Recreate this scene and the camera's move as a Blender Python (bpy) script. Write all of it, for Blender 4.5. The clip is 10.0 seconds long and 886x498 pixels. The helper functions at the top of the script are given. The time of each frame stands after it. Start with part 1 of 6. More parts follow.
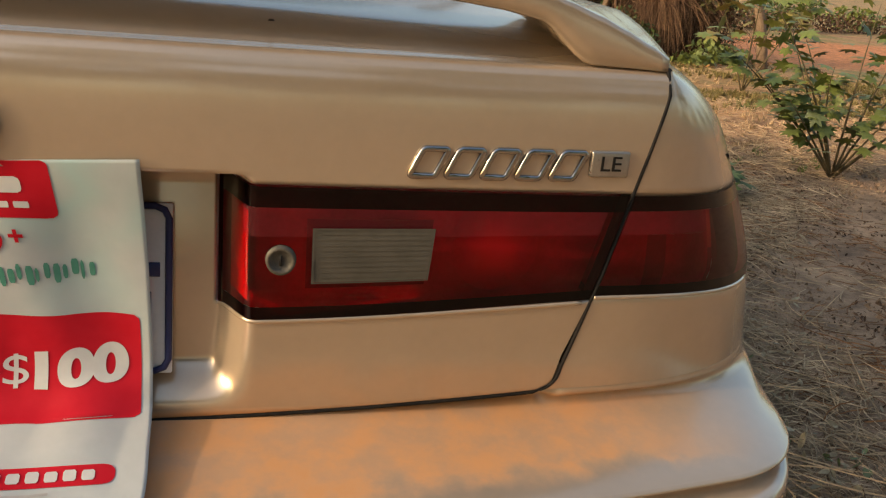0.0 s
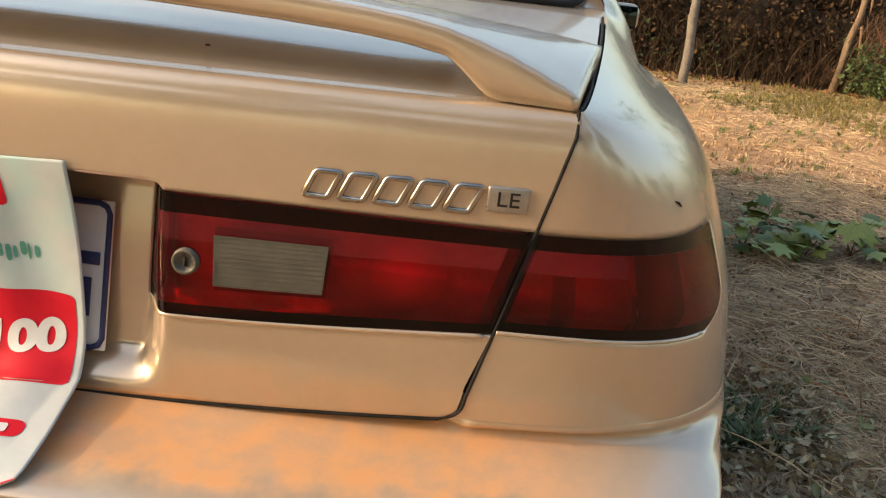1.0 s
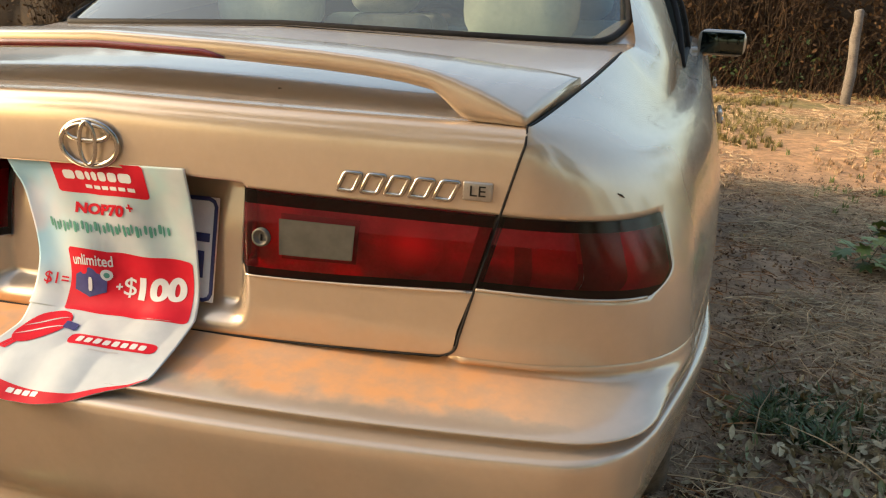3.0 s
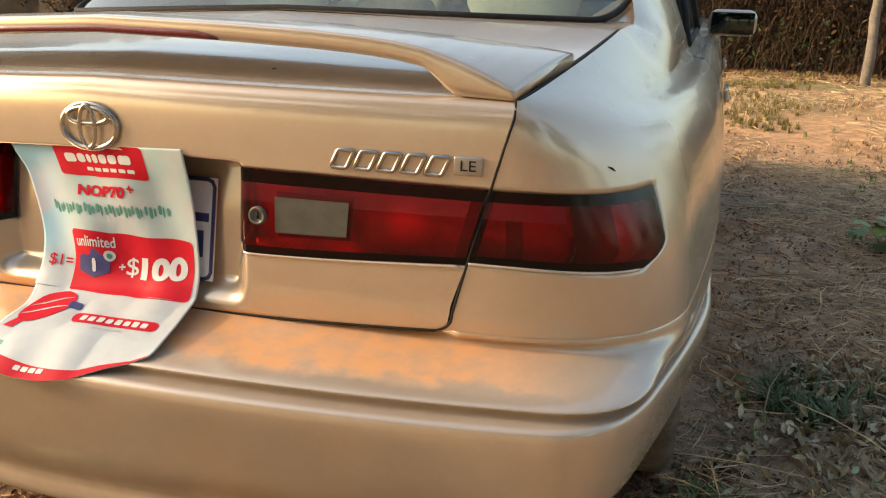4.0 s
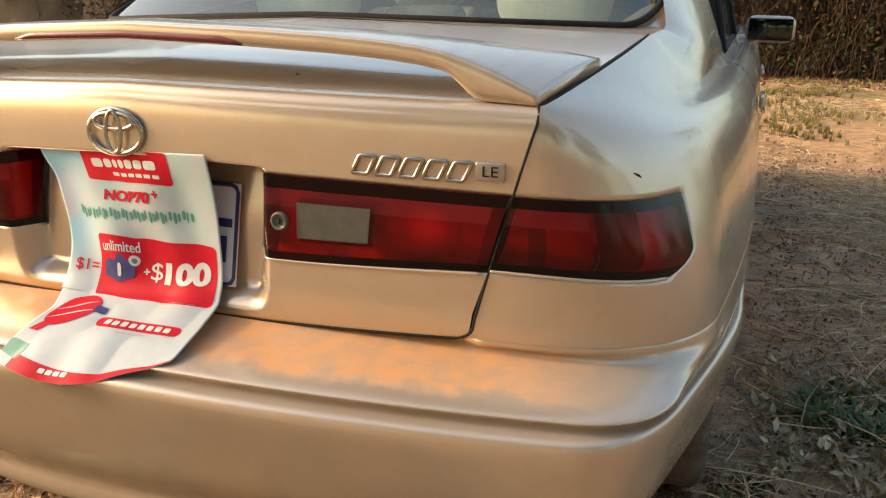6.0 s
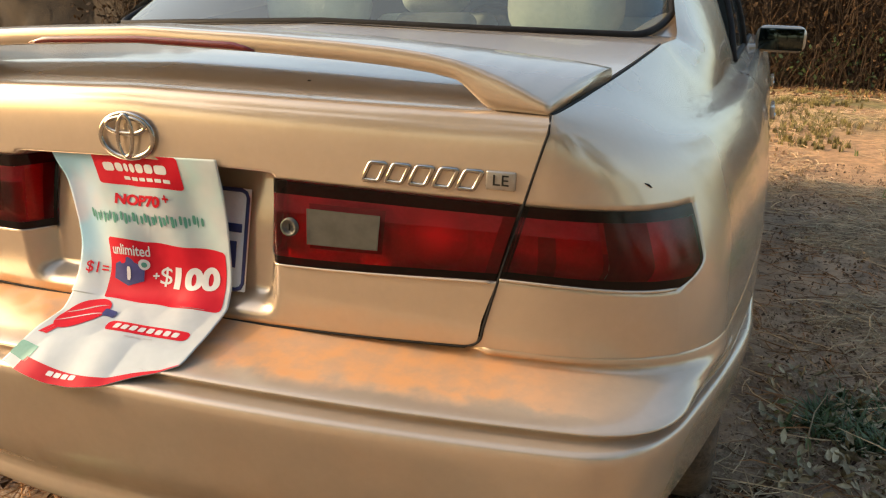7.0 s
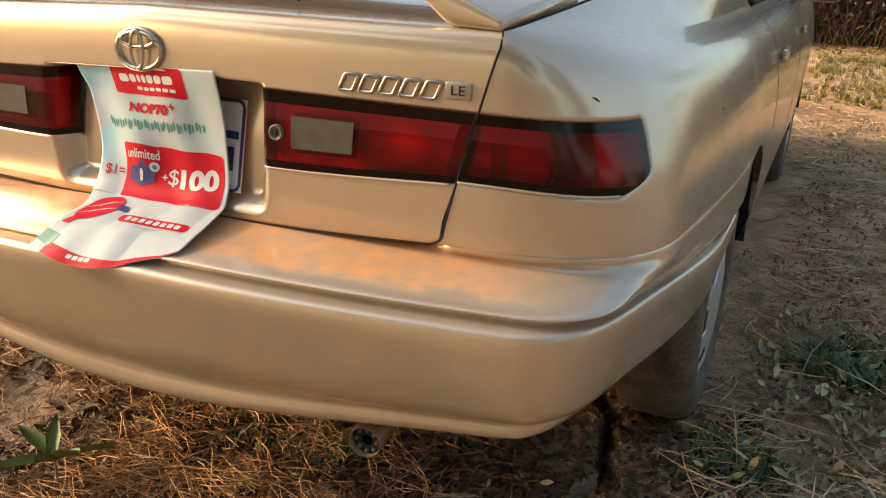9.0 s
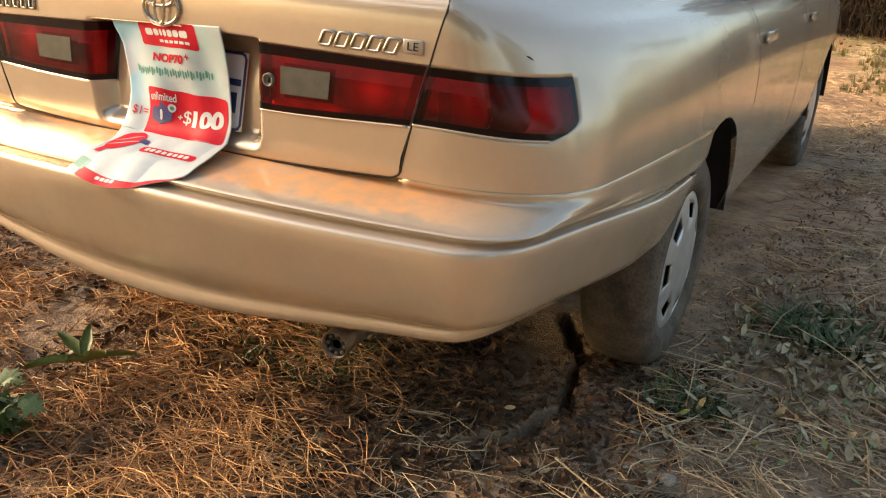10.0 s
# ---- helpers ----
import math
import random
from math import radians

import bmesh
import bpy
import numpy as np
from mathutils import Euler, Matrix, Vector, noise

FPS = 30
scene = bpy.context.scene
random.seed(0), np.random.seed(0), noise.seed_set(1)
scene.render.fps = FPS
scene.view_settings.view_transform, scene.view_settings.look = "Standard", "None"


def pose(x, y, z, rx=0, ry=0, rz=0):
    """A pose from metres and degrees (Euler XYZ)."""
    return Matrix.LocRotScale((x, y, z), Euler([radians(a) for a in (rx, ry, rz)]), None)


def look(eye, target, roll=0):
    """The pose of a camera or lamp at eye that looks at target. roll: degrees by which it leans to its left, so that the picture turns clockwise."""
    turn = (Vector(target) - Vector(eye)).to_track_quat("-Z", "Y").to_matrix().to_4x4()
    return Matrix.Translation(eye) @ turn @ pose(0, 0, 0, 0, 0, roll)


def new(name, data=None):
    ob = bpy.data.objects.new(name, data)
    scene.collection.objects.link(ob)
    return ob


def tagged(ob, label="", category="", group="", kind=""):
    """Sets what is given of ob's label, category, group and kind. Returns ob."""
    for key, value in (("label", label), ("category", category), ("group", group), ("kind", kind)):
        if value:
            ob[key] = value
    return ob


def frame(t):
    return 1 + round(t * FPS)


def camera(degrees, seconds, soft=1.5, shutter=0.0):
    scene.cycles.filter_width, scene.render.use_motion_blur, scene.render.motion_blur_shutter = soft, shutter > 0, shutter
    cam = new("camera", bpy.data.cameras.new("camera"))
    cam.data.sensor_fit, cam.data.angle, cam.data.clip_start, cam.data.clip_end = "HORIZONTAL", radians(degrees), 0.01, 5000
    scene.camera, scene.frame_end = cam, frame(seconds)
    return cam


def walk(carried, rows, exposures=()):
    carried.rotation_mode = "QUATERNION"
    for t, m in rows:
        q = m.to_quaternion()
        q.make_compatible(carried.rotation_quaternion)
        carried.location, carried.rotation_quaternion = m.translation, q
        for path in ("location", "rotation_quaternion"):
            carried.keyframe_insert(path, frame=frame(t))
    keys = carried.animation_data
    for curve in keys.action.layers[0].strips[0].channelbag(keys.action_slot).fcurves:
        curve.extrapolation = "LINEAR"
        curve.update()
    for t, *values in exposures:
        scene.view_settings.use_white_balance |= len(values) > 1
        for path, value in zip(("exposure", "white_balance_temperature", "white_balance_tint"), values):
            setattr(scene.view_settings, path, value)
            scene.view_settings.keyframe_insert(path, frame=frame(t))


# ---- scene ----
cam = camera(55.5, 10.0, 1.2)
METRES, EYE, TILT, LEAN, TURN = 1.75, 1.15, -20.0, 0.0, 0.0
PATH = [
    (0, (0.263, -0.707, 1.081), (0.654, 1.149, 0.446), 5.2),
    (0.5, (0.441, -0.707, 1.092), (0.56, 1.192, 0.474), 7.1),
    (0.7, (0.506, -0.715, 1.096), (0.507, 1.185, 0.473), 7.6),
    (1, (0.558, -0.742, 1.116), (0.434, 1.153, 0.489), 6.2),
    (1.5, (0.599, -0.818, 1.136), (0.318, 1.068, 0.532), 4.0),
    (2, (0.658, -0.927, 1.157), (0.279, 0.946, 0.568), 2.7),
    (2.5, (0.718, -0.98, 1.168), (0.275, 0.883, 0.593), 2.5),
    (2.7, (0.7585, -0.998, 1.168), (0.282, 0.857, 0.593), 2.9),
    (3.8, (0.848, -1.021, 1.15), (0.287, 0.797, 0.534), 1.9),
    (4, (0.847, -1.02, 1.151), (0.292, 0.802, 0.541), 1.7),
    (4.5, (0.851, -1.009, 1.151), (0.285, 0.812, 0.55), 2.0),
    (5, (0.853, -1.005, 1.15), (0.27, 0.815, 0.56), 1.8),
    (5.5, (0.86, -1.002, 1.148), (0.249, 0.811, 0.563), 1.2),
    (6, (0.861, -1.002, 1.145), (0.223, 0.799, 0.552), 1.3),
    (7.5, (0.855, -1.002, 1.149), (0.2, 0.798, 0.573), 1.9),
    (8, (0.886, -1.006, 1.149), (0.224, 0.787, 0.561), 1.7),
    (8.5, (0.974, -1.025, 1.119), (0.253, 0.722, 0.467), 1.5),
    (9, (1.042, -1.082, 1.114), (0.27, 0.634, 0.436), 2.4),
    (9.5, (1.193, -1.214, 1.107), (0.363, 0.474, 0.426), 2.9),
    (10, (1.311, -1.234, 1.116), (0.43, 0.413, 0.4), 3.6),
]
EXPOSURES = [(0.0, 0.68), (0.5, 1.16), (1.0, 1.28), (1.5, 1.31), (6.0, 1.32), (8.0, 1.24), (8.5, 1.25), (9.5, 1.33), (10.0, 1.48)]
walk(cam, [(t, look(eye, target, roll)) for t, eye, target, roll in PATH], EXPOSURES)

# ---- light ----
SUN_AZ, SUN_EL = math.atan2(-0.966, -0.260), radians(22)      # where the sun stands: to the car's left, a little behind it
world = bpy.data.worlds.new("sky")
scene.world = world
world.use_nodes = True
wn = world.node_tree.nodes
sky = wn.new("ShaderNodeTexSky")
sky.sky_type, sky.sun_disc = "NISHITA", False
sky.sun_elevation, sky.sun_rotation = SUN_EL, SUN_AZ
sky.dust_density, sky.air_density, sky.ozone_density = 4.2, 1.3, 0.45
wn["Background"].inputs["Strength"].default_value = 0.15
world.node_tree.links.new(sky.outputs[0], wn["Background"].inputs["Color"])
sun = new("sun", bpy.data.lights.new("sun", "SUN"))
sun.data.energy, sun.data.angle, sun.data.color = 1.1, radians(1.0), (1.0, 0.68, 0.42)
to_sun = Vector((math.sin(SUN_AZ) * math.cos(SUN_EL), math.cos(SUN_AZ) * math.cos(SUN_EL), math.sin(SUN_EL)))
sun.matrix_world = look(to_sun * 30, (0, 0, 0))


# ---- materials ----
def material(name, a, b, scale=20.0, rough=0.6, metal=0.0, bump=0.0, fine=8.0, coat=0.0, spec=0.5, rough_var=0.1, random_tint=0.0):
    """A surface with two scales of colour change between a and b, and a fine relief."""
    m = bpy.data.materials.new(name)
    m.use_nodes = True
    t = m.node_tree
    bsdf = t.nodes["Principled BSDF"]
    co = t.nodes.new("ShaderNodeTexCoord")
    n1, n2 = t.nodes.new("ShaderNodeTexNoise"), t.nodes.new("ShaderNodeTexNoise")
    for n, s in ((n1, scale), (n2, scale * fine)):
        n.inputs["Scale"].default_value, n.inputs["Detail"].default_value = s, 5.0
        t.links.new(co.outputs["Object"], n.inputs["Vector"])
    add = t.nodes.new("ShaderNodeMath")
    add.operation = "MULTIPLY_ADD"
    t.links.new(n2.outputs["Fac"], add.inputs[0])
    add.inputs[1].default_value = 0.5
    t.links.new(n1.outputs["Fac"], add.inputs[2])
    ramp = t.nodes.new("ShaderNodeMapRange")
    ramp.inputs["From Min"].default_value, ramp.inputs["From Max"].default_value = 0.55, 0.98
    t.links.new(add.outputs[0], ramp.inputs["Value"])
    mix = t.nodes.new("ShaderNodeMix")
    mix.data_type = "RGBA"
    mix.inputs["A"].default_value, mix.inputs["B"].default_value = (*a, 1), (*b, 1)
    t.links.new(ramp.outputs[0], mix.inputs["Factor"])
    colour = mix.outputs["Result"]
    if random_tint:
        info, hsv = t.nodes.new("ShaderNodeNewGeometry"), t.nodes.new("ShaderNodeHueSaturation")
        spread = t.nodes.new("ShaderNodeMapRange")
        spread.inputs["To Min"].default_value, spread.inputs["To Max"].default_value = 1 - random_tint, 1 + random_tint
        t.links.new(info.outputs["Random Per Island"], spread.inputs["Value"])
        t.links.new(spread.outputs[0], hsv.inputs["Value"])
        t.links.new(colour, hsv.inputs["Color"])
        colour = hsv.outputs["Color"]
    t.links.new(colour, bsdf.inputs["Base Color"])
    rr = t.nodes.new("ShaderNodeMapRange")
    rr.inputs["To Min"].default_value, rr.inputs["To Max"].default_value = max(0.0, rough - rough_var), min(1.0, rough + rough_var)
    t.links.new(n1.outputs["Fac"], rr.inputs["Value"])
    t.links.new(rr.outputs[0], bsdf.inputs["Roughness"])
    bsdf.inputs["Metallic"].default_value = metal
    bsdf.inputs["Coat Weight"].default_value = coat
    bsdf.inputs["Coat Roughness"].default_value = 0.06
    bsdf.inputs["Specular IOR Level"].default_value = spec
    if bump:
        bp = t.nodes.new("ShaderNodeBump")
        bp.inputs["Strength"].default_value, bp.inputs["Distance"].default_value = min(1.0, bump), 0.01 * max(1.0, bump)
        t.links.new(n2.outputs["Fac"], bp.inputs["Height"])
        t.links.new(bp.outputs[0], bsdf.inputs["Normal"])
    return m


def nodes_of(m):
    return m.node_tree, m.node_tree.nodes["Principled BSDF"]


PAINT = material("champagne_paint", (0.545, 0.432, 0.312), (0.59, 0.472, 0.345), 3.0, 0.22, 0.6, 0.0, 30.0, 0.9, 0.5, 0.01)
# road dust: a film all over, thick and orange on the bumper's shelf
pt, pb = nodes_of(PAINT)


def node(tree, kind, **values):
    n = tree.nodes.new("ShaderNode" + kind)
    for key, value in values.items():
        if key == "op":
            n.operation = value
        else:
            n.inputs[int(key[1:])].default_value = value
    return n


def chain(tree, op, a, b):
    """A math node on sockets or numbers."""
    n = tree.nodes.new("ShaderNodeMath")
    n.operation, n.use_clamp = op, op in ("ADD", "SUBTRACT")
    for k, v in enumerate((a, b)):
        if isinstance(v, (int, float)):
            n.inputs[k].default_value = v
        else:
            tree.links.new(v, n.inputs[k])
    return n.outputs[0]


def ramp01(tree, value, lo, hi):
    n = tree.nodes.new("ShaderNodeMapRange")
    n.interpolation_type = "SMOOTHSTEP"
    n.inputs["From Min"].default_value, n.inputs["From Max"].default_value = lo, hi
    tree.links.new(value, n.inputs["Value"])
    return n.outputs[0]


co = pt.nodes.new("ShaderNodeTexCoord")
xyz = pt.nodes.new("ShaderNodeSeparateXYZ")
pt.links.new(co.outputs["Object"], xyz.inputs[0])
blot, grit, streak = (pt.nodes.new("ShaderNodeTexNoise") for _ in range(3))
for nn, sc, de in ((blot, 7.0, 6.0), (grit, 160.0, 3.0), (streak, 26.0, 5.0)):
    nn.inputs["Scale"].default_value, nn.inputs["Detail"].default_value = sc, de
    pt.links.new(co.outputs["Object"], nn.inputs["Vector"])
wob = chain(pt, "MULTIPLY", streak.outputs["Fac"], 0.09)
front = chain(pt, "ADD", chain(pt, "ADD", xyz.outputs["Y"], 1.0), wob)
ax = pt.nodes.new("ShaderNodeMath")
ax.operation = "ABSOLUTE"
pt.links.new(xyz.outputs["X"], ax.inputs[0])
# the shelf bows forward towards the corners: follow it
bow2 = chain(pt, "MULTIPLY", chain(pt, "MULTIPLY", ax.outputs[0], ax.outputs[0]), 0.15)
fol = pt.nodes.new("ShaderNodeMath")
fol.operation = "SUBTRACT"
pt.links.new(front, fol.inputs[0])
pt.links.new(bow2, fol.inputs[1])
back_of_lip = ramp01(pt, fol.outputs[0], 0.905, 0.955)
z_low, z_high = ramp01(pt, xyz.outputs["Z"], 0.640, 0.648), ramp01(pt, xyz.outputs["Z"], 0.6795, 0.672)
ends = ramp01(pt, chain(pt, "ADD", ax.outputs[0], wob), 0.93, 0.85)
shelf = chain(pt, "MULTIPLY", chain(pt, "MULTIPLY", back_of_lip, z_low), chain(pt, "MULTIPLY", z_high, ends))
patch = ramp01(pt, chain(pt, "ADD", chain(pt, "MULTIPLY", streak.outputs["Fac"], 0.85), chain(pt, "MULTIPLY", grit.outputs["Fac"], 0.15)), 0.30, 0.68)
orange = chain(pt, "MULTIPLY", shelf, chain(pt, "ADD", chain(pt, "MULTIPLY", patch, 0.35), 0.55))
film = chain(pt, "ADD", chain(pt, "MULTIPLY", ramp01(pt, blot.outputs["Fac"], 0.30, 0.80), 0.20), chain(pt, "MULTIPLY", grit.outputs["Fac"], 0.02))
low = chain(pt, "MULTIPLY", ramp01(pt, xyz.outputs["Z"], 0.62, 0.35), chain(pt, "MULTIPLY", streak.outputs["Fac"], 0.6))
film = chain(pt, "ADD", film, low)
# what faces up is greyer: settled dust, and the sky's reflection put into the colour
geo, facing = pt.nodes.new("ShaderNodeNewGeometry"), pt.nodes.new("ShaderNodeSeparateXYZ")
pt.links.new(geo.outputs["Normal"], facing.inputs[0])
dust_and_sky = chain(pt, "MULTIPLY", ramp01(pt, facing.outputs["Z"], 0.86, 0.985), chain(pt, "ADD", chain(pt, "MULTIPLY", blot.outputs["Fac"], 0.5), 0.08))
side_on = pt.nodes.new("ShaderNodeMath")
side_on.operation = "ABSOLUTE"
pt.links.new(facing.outputs["X"], side_on.inputs[0])
film = chain(pt, "ADD", film, chain(pt, "MULTIPLY", ramp01(pt, side_on.outputs[0], 0.40, 0.85), chain(pt, "ADD", chain(pt, "MULTIPLY", blot.outputs["Fac"], 0.45), 0.15)))
m1, m2 = pt.nodes.new("ShaderNodeMix"), pt.nodes.new("ShaderNodeMix")
m1.data_type = m2.data_type = "RGBA"
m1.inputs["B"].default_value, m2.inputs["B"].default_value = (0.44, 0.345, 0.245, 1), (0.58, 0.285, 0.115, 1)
old = pb.inputs["Base Color"].links[0].from_socket
pt.links.new(old, m1.inputs["A"])
pt.links.new(film, m1.inputs["Factor"])
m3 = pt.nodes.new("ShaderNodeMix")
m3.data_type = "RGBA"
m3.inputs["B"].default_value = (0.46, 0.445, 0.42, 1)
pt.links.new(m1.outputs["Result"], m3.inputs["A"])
pt.links.new(dust_and_sky, m3.inputs["Factor"])
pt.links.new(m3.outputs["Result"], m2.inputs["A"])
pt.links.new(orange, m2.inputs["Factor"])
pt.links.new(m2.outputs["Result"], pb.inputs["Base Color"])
dust = chain(pt, "ADD", orange, chain(pt, "ADD", chain(pt, "MULTIPLY", film, 0.7), chain(pt, "MULTIPLY", dust_and_sky, 0.30)))
keep = pt.nodes.new("ShaderNodeMath")
keep.operation, keep.use_clamp = "SUBTRACT", True
keep.inputs[0].default_value = 1.0
pt.links.new(dust, keep.inputs[1])
pt.links.new(chain(pt, "MULTIPLY", keep.outputs[0], 0.57), pb.inputs["Metallic"])
pt.links.new(chain(pt, "MULTIPLY", keep.outputs[0], 0.65), pb.inputs["Coat Weight"])
pb.inputs["Coat IOR"].default_value = 1.5
pb.inputs["Coat Roughness"].default_value = 0.05
less = pt.nodes.new("ShaderNodeMath")
less.operation, less.use_clamp = "SUBTRACT", True
less.inputs[0].default_value = 1.0
pt.links.new(orange, less.inputs[1])
pt.links.new(chain(pt, "MULTIPLY", less.outputs[0], 0.5), pb.inputs["Specular IOR Level"])
TRIM = material("black_rubber", (0.008, 0.008, 0.008), (0.022, 0.02, 0.018), 30, 0.75, 0, 0, 8, 0, 0.2)
CHROME = material("chrome", (0.36, 0.335, 0.30), (0.46, 0.43, 0.39), 60, 0.14, 1.0)
DARK = material("underbody", (0.007, 0.0065, 0.006), (0.018, 0.015, 0.012), 12, 0.9)
TYRE = material("dusty_tyre", (0.045, 0.036, 0.027), (0.15, 0.112, 0.078), 14, 0.85, 0, 0.4)
RIM = material("silver_hubcap", (0.5, 0.49, 0.47), (0.62, 0.6, 0.57), 25, 0.38, 0.55)
GLASSY = bpy.data.materials.new("window_glass")
GLASSY.use_nodes = True
nt = GLASSY.node_tree
nt.nodes.remove(nt.nodes["Principled BSDF"])
g_t, g_g, g_f, g_m = (nt.nodes.new("ShaderNode" + k) for k in ("BsdfTransparent", "BsdfGlossy", "Fresnel", "MixShader"))
g_t.inputs["Color"].default_value = (0.70, 0.83, 0.78, 1)
g_g.inputs["Roughness"].default_value = 0.03
g_f.inputs["IOR"].default_value = 1.6
# a pale diffuse film in the panes, in place of the sky's haze
g_d, g_x = nt.nodes.new("ShaderNodeBsdfDiffuse"), nt.nodes.new("ShaderNodeMixShader")
g_d.inputs["Color"].default_value = (0.40, 0.46, 0.43, 1)
g_x.inputs[0].default_value = 0.15
nt.links.new(g_t.outputs[0], g_x.inputs[1])
nt.links.new(g_d.outputs[0], g_x.inputs[2])
for a, b in ((g_f.outputs[0], g_m.inputs[0]), (g_x.outputs[0], g_m.inputs[1]), (g_g.outputs[0], g_m.inputs[2]), (g_m.outputs[0], nt.nodes["Material Output"].inputs["Surface"])):
    nt.links.new(a, b)
LENS = GLASSY.copy()
LENS.name = "red_lens"
LENS.node_tree.nodes["Mix Shader.001"].inputs[0].default_value = 0.012
LENS.node_tree.nodes["Diffuse BSDF"].inputs["Color"].default_value = (0.42, 0.07, 0.07, 1)
LENS.node_tree.nodes["Transparent BSDF"].inputs["Color"].default_value = (0.88, 0.004, 0.040, 1)
LENS.node_tree.nodes["Glossy BSDF"].inputs["Roughness"].default_value = 0.14
LENS.node_tree.nodes["Fresnel"].inputs["IOR"].default_value = 1.36
# the sheen reflected along the lens's upper part, painted as diffuse pink
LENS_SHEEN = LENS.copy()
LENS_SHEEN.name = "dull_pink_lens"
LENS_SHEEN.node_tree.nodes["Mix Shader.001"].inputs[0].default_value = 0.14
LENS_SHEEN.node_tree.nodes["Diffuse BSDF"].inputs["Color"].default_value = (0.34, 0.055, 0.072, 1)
LENS_DARK = LENS.copy()
LENS_DARK.name = "smoked_lens_edge"
LENS_DARK.node_tree.nodes["Mix Shader.001"].inputs[0].default_value = 0.0
LENS_DARK.node_tree.nodes["Transparent BSDF"].inputs["Color"].default_value = (0.07, 0.008, 0.007, 1)
LENS_AMBER = LENS.copy()
LENS_AMBER.name = "amber_red_lens"
LENS_AMBER.node_tree.nodes["Transparent BSDF"].inputs["Color"].default_value = (0.36, 0.030, 0.012, 1)
LENS_DEEP = LENS.copy()
LENS_DEEP.name = "deep_red_lens"
LENS_DEEP.node_tree.nodes["Transparent BSDF"].inputs["Color"].default_value = (0.50, 0.003, 0.022, 1)
LENS_BRIGHT = LENS.copy()
LENS_BRIGHT.name = "bright_red_lens"
LENS_BRIGHT.node_tree.nodes["Transparent BSDF"].inputs["Color"].default_value = (0.95, 0.03, 0.04, 1)
LENS_CLEAR = material("frosted_clear_lens", (0.085, 0.08, 0.066), (0.13, 0.12, 0.10), 7, 0.45, 0.0, 0.0, 8, 0.0, 0.15)
REFLECTOR = material("lamp_reflector", (0.40, 0.385, 0.37), (0.58, 0.565, 0.55), 25, 0.45, 0.2)
STRIP = material("dark_red_plastic", (0.10, 0.006, 0.006), (0.14, 0.01, 0.01), 20, 0.2, 0, 0, 8, 0.5)
SEAT = material("pale_seat_fabric", (0.42, 0.46, 0.41), (0.52, 0.55, 0.49), 12, 0.9, 0, 0.2)
SHELF = material("parcel_shelf_fabric", (0.10, 0.10, 0.09), (0.16, 0.16, 0.14), 12, 0.95)


# ---- building blocks ----
def mesh(name, verts, faces, mats, parent=None, label="", smooth=True, index=None):
    me = bpy.data.meshes.new(name)
    me.from_pydata([tuple(v) for v in verts], [], faces)
    for m in (mats if isinstance(mats, (list, tuple)) else [mats]):
        me.materials.append(m)
    if smooth:
        me.polygons.foreach_set("use_smooth", [True] * len(me.polygons))
    if index:
        me.polygons.foreach_set("material_index", index)
    me.update()
    ob = new(name, me)
    if parent:
        ob.parent = parent
    if label:
        tagged(ob, label)
    return ob


def thicken(ob, depth, offset=-1):
    s = ob.modifiers.new("thickness", "SOLIDIFY")
    s.thickness, s.offset = depth, offset
    return ob


def sheet(name, rows, mats, parent=None, label="", thick=0.0, index=None, closed=False):
    """A surface through rows of points, bottom row first, each from the left to the right as seen from outside."""
    n = len(rows[0])
    verts = [p for row in rows for p in row]
    faces, ids = [], []
    for r in range(len(rows) - 1):
        for c in range(n if closed else n - 1):
            d = (c + 1) % n
            faces.append((r * n + c, r * n + d, (r + 1) * n + d, (r + 1) * n + c))
            if index:
                ids.append(index(r, c))
    ob = mesh(name, verts, faces, mats, parent, label, True, ids if index else None)
    if thick:
        thicken(ob, thick)
    return ob


def part(name, bm, mat, parent=None, label="", smooth=True):
    me = bpy.data.meshes.new(name)
    bm.to_mesh(me)
    bm.free()
    me.materials.append(mat)
    me.polygons.foreach_set("use_smooth", [smooth] * len(me.polygons))
    ob = new(name, me)
    if parent:
        ob.parent = parent
    if label:
        tagged(ob, label)
    return ob


def lathe(profile, steps=48, axis="x"):
    """A bmesh turned round an axis from (radius, along) pairs."""
    bm = bmesh.new()
    rings = []
    for r, a in profile:
        ring = []
        for k in range(steps):
            c, s = math.cos(2 * math.pi * k / steps), math.sin(2 * math.pi * k / steps)
            ring.append(bm.verts.new({"x": (a, r * c, r * s), "y": (r * c, a, r * s), "z": (r * c, r * s, a)}[axis]))
        rings.append(ring)
    for p, q in zip(rings, rings[1:]):
        for k in range(steps):
            bm.faces.new((p[k], p[(k + 1) % steps], q[(k + 1) % steps], q[k]))
    bmesh.ops.recalc_face_normals(bm, faces=bm.faces)
    return bm


def block(size, bevel=0.01, segments=3, at=(0, 0, 0)):
    bm = bmesh.new()
    bmesh.ops.create_cube(bm, size=1)
    bmesh.ops.scale(bm, vec=size, verts=bm.verts)
    if bevel:
        bmesh.ops.bevel(bm, geom=bm.edges[:], offset=bevel, segments=segments, affect="EDGES", profile=0.5)
    bmesh.ops.translate(bm, vec=at, verts=bm.verts)
    return bm


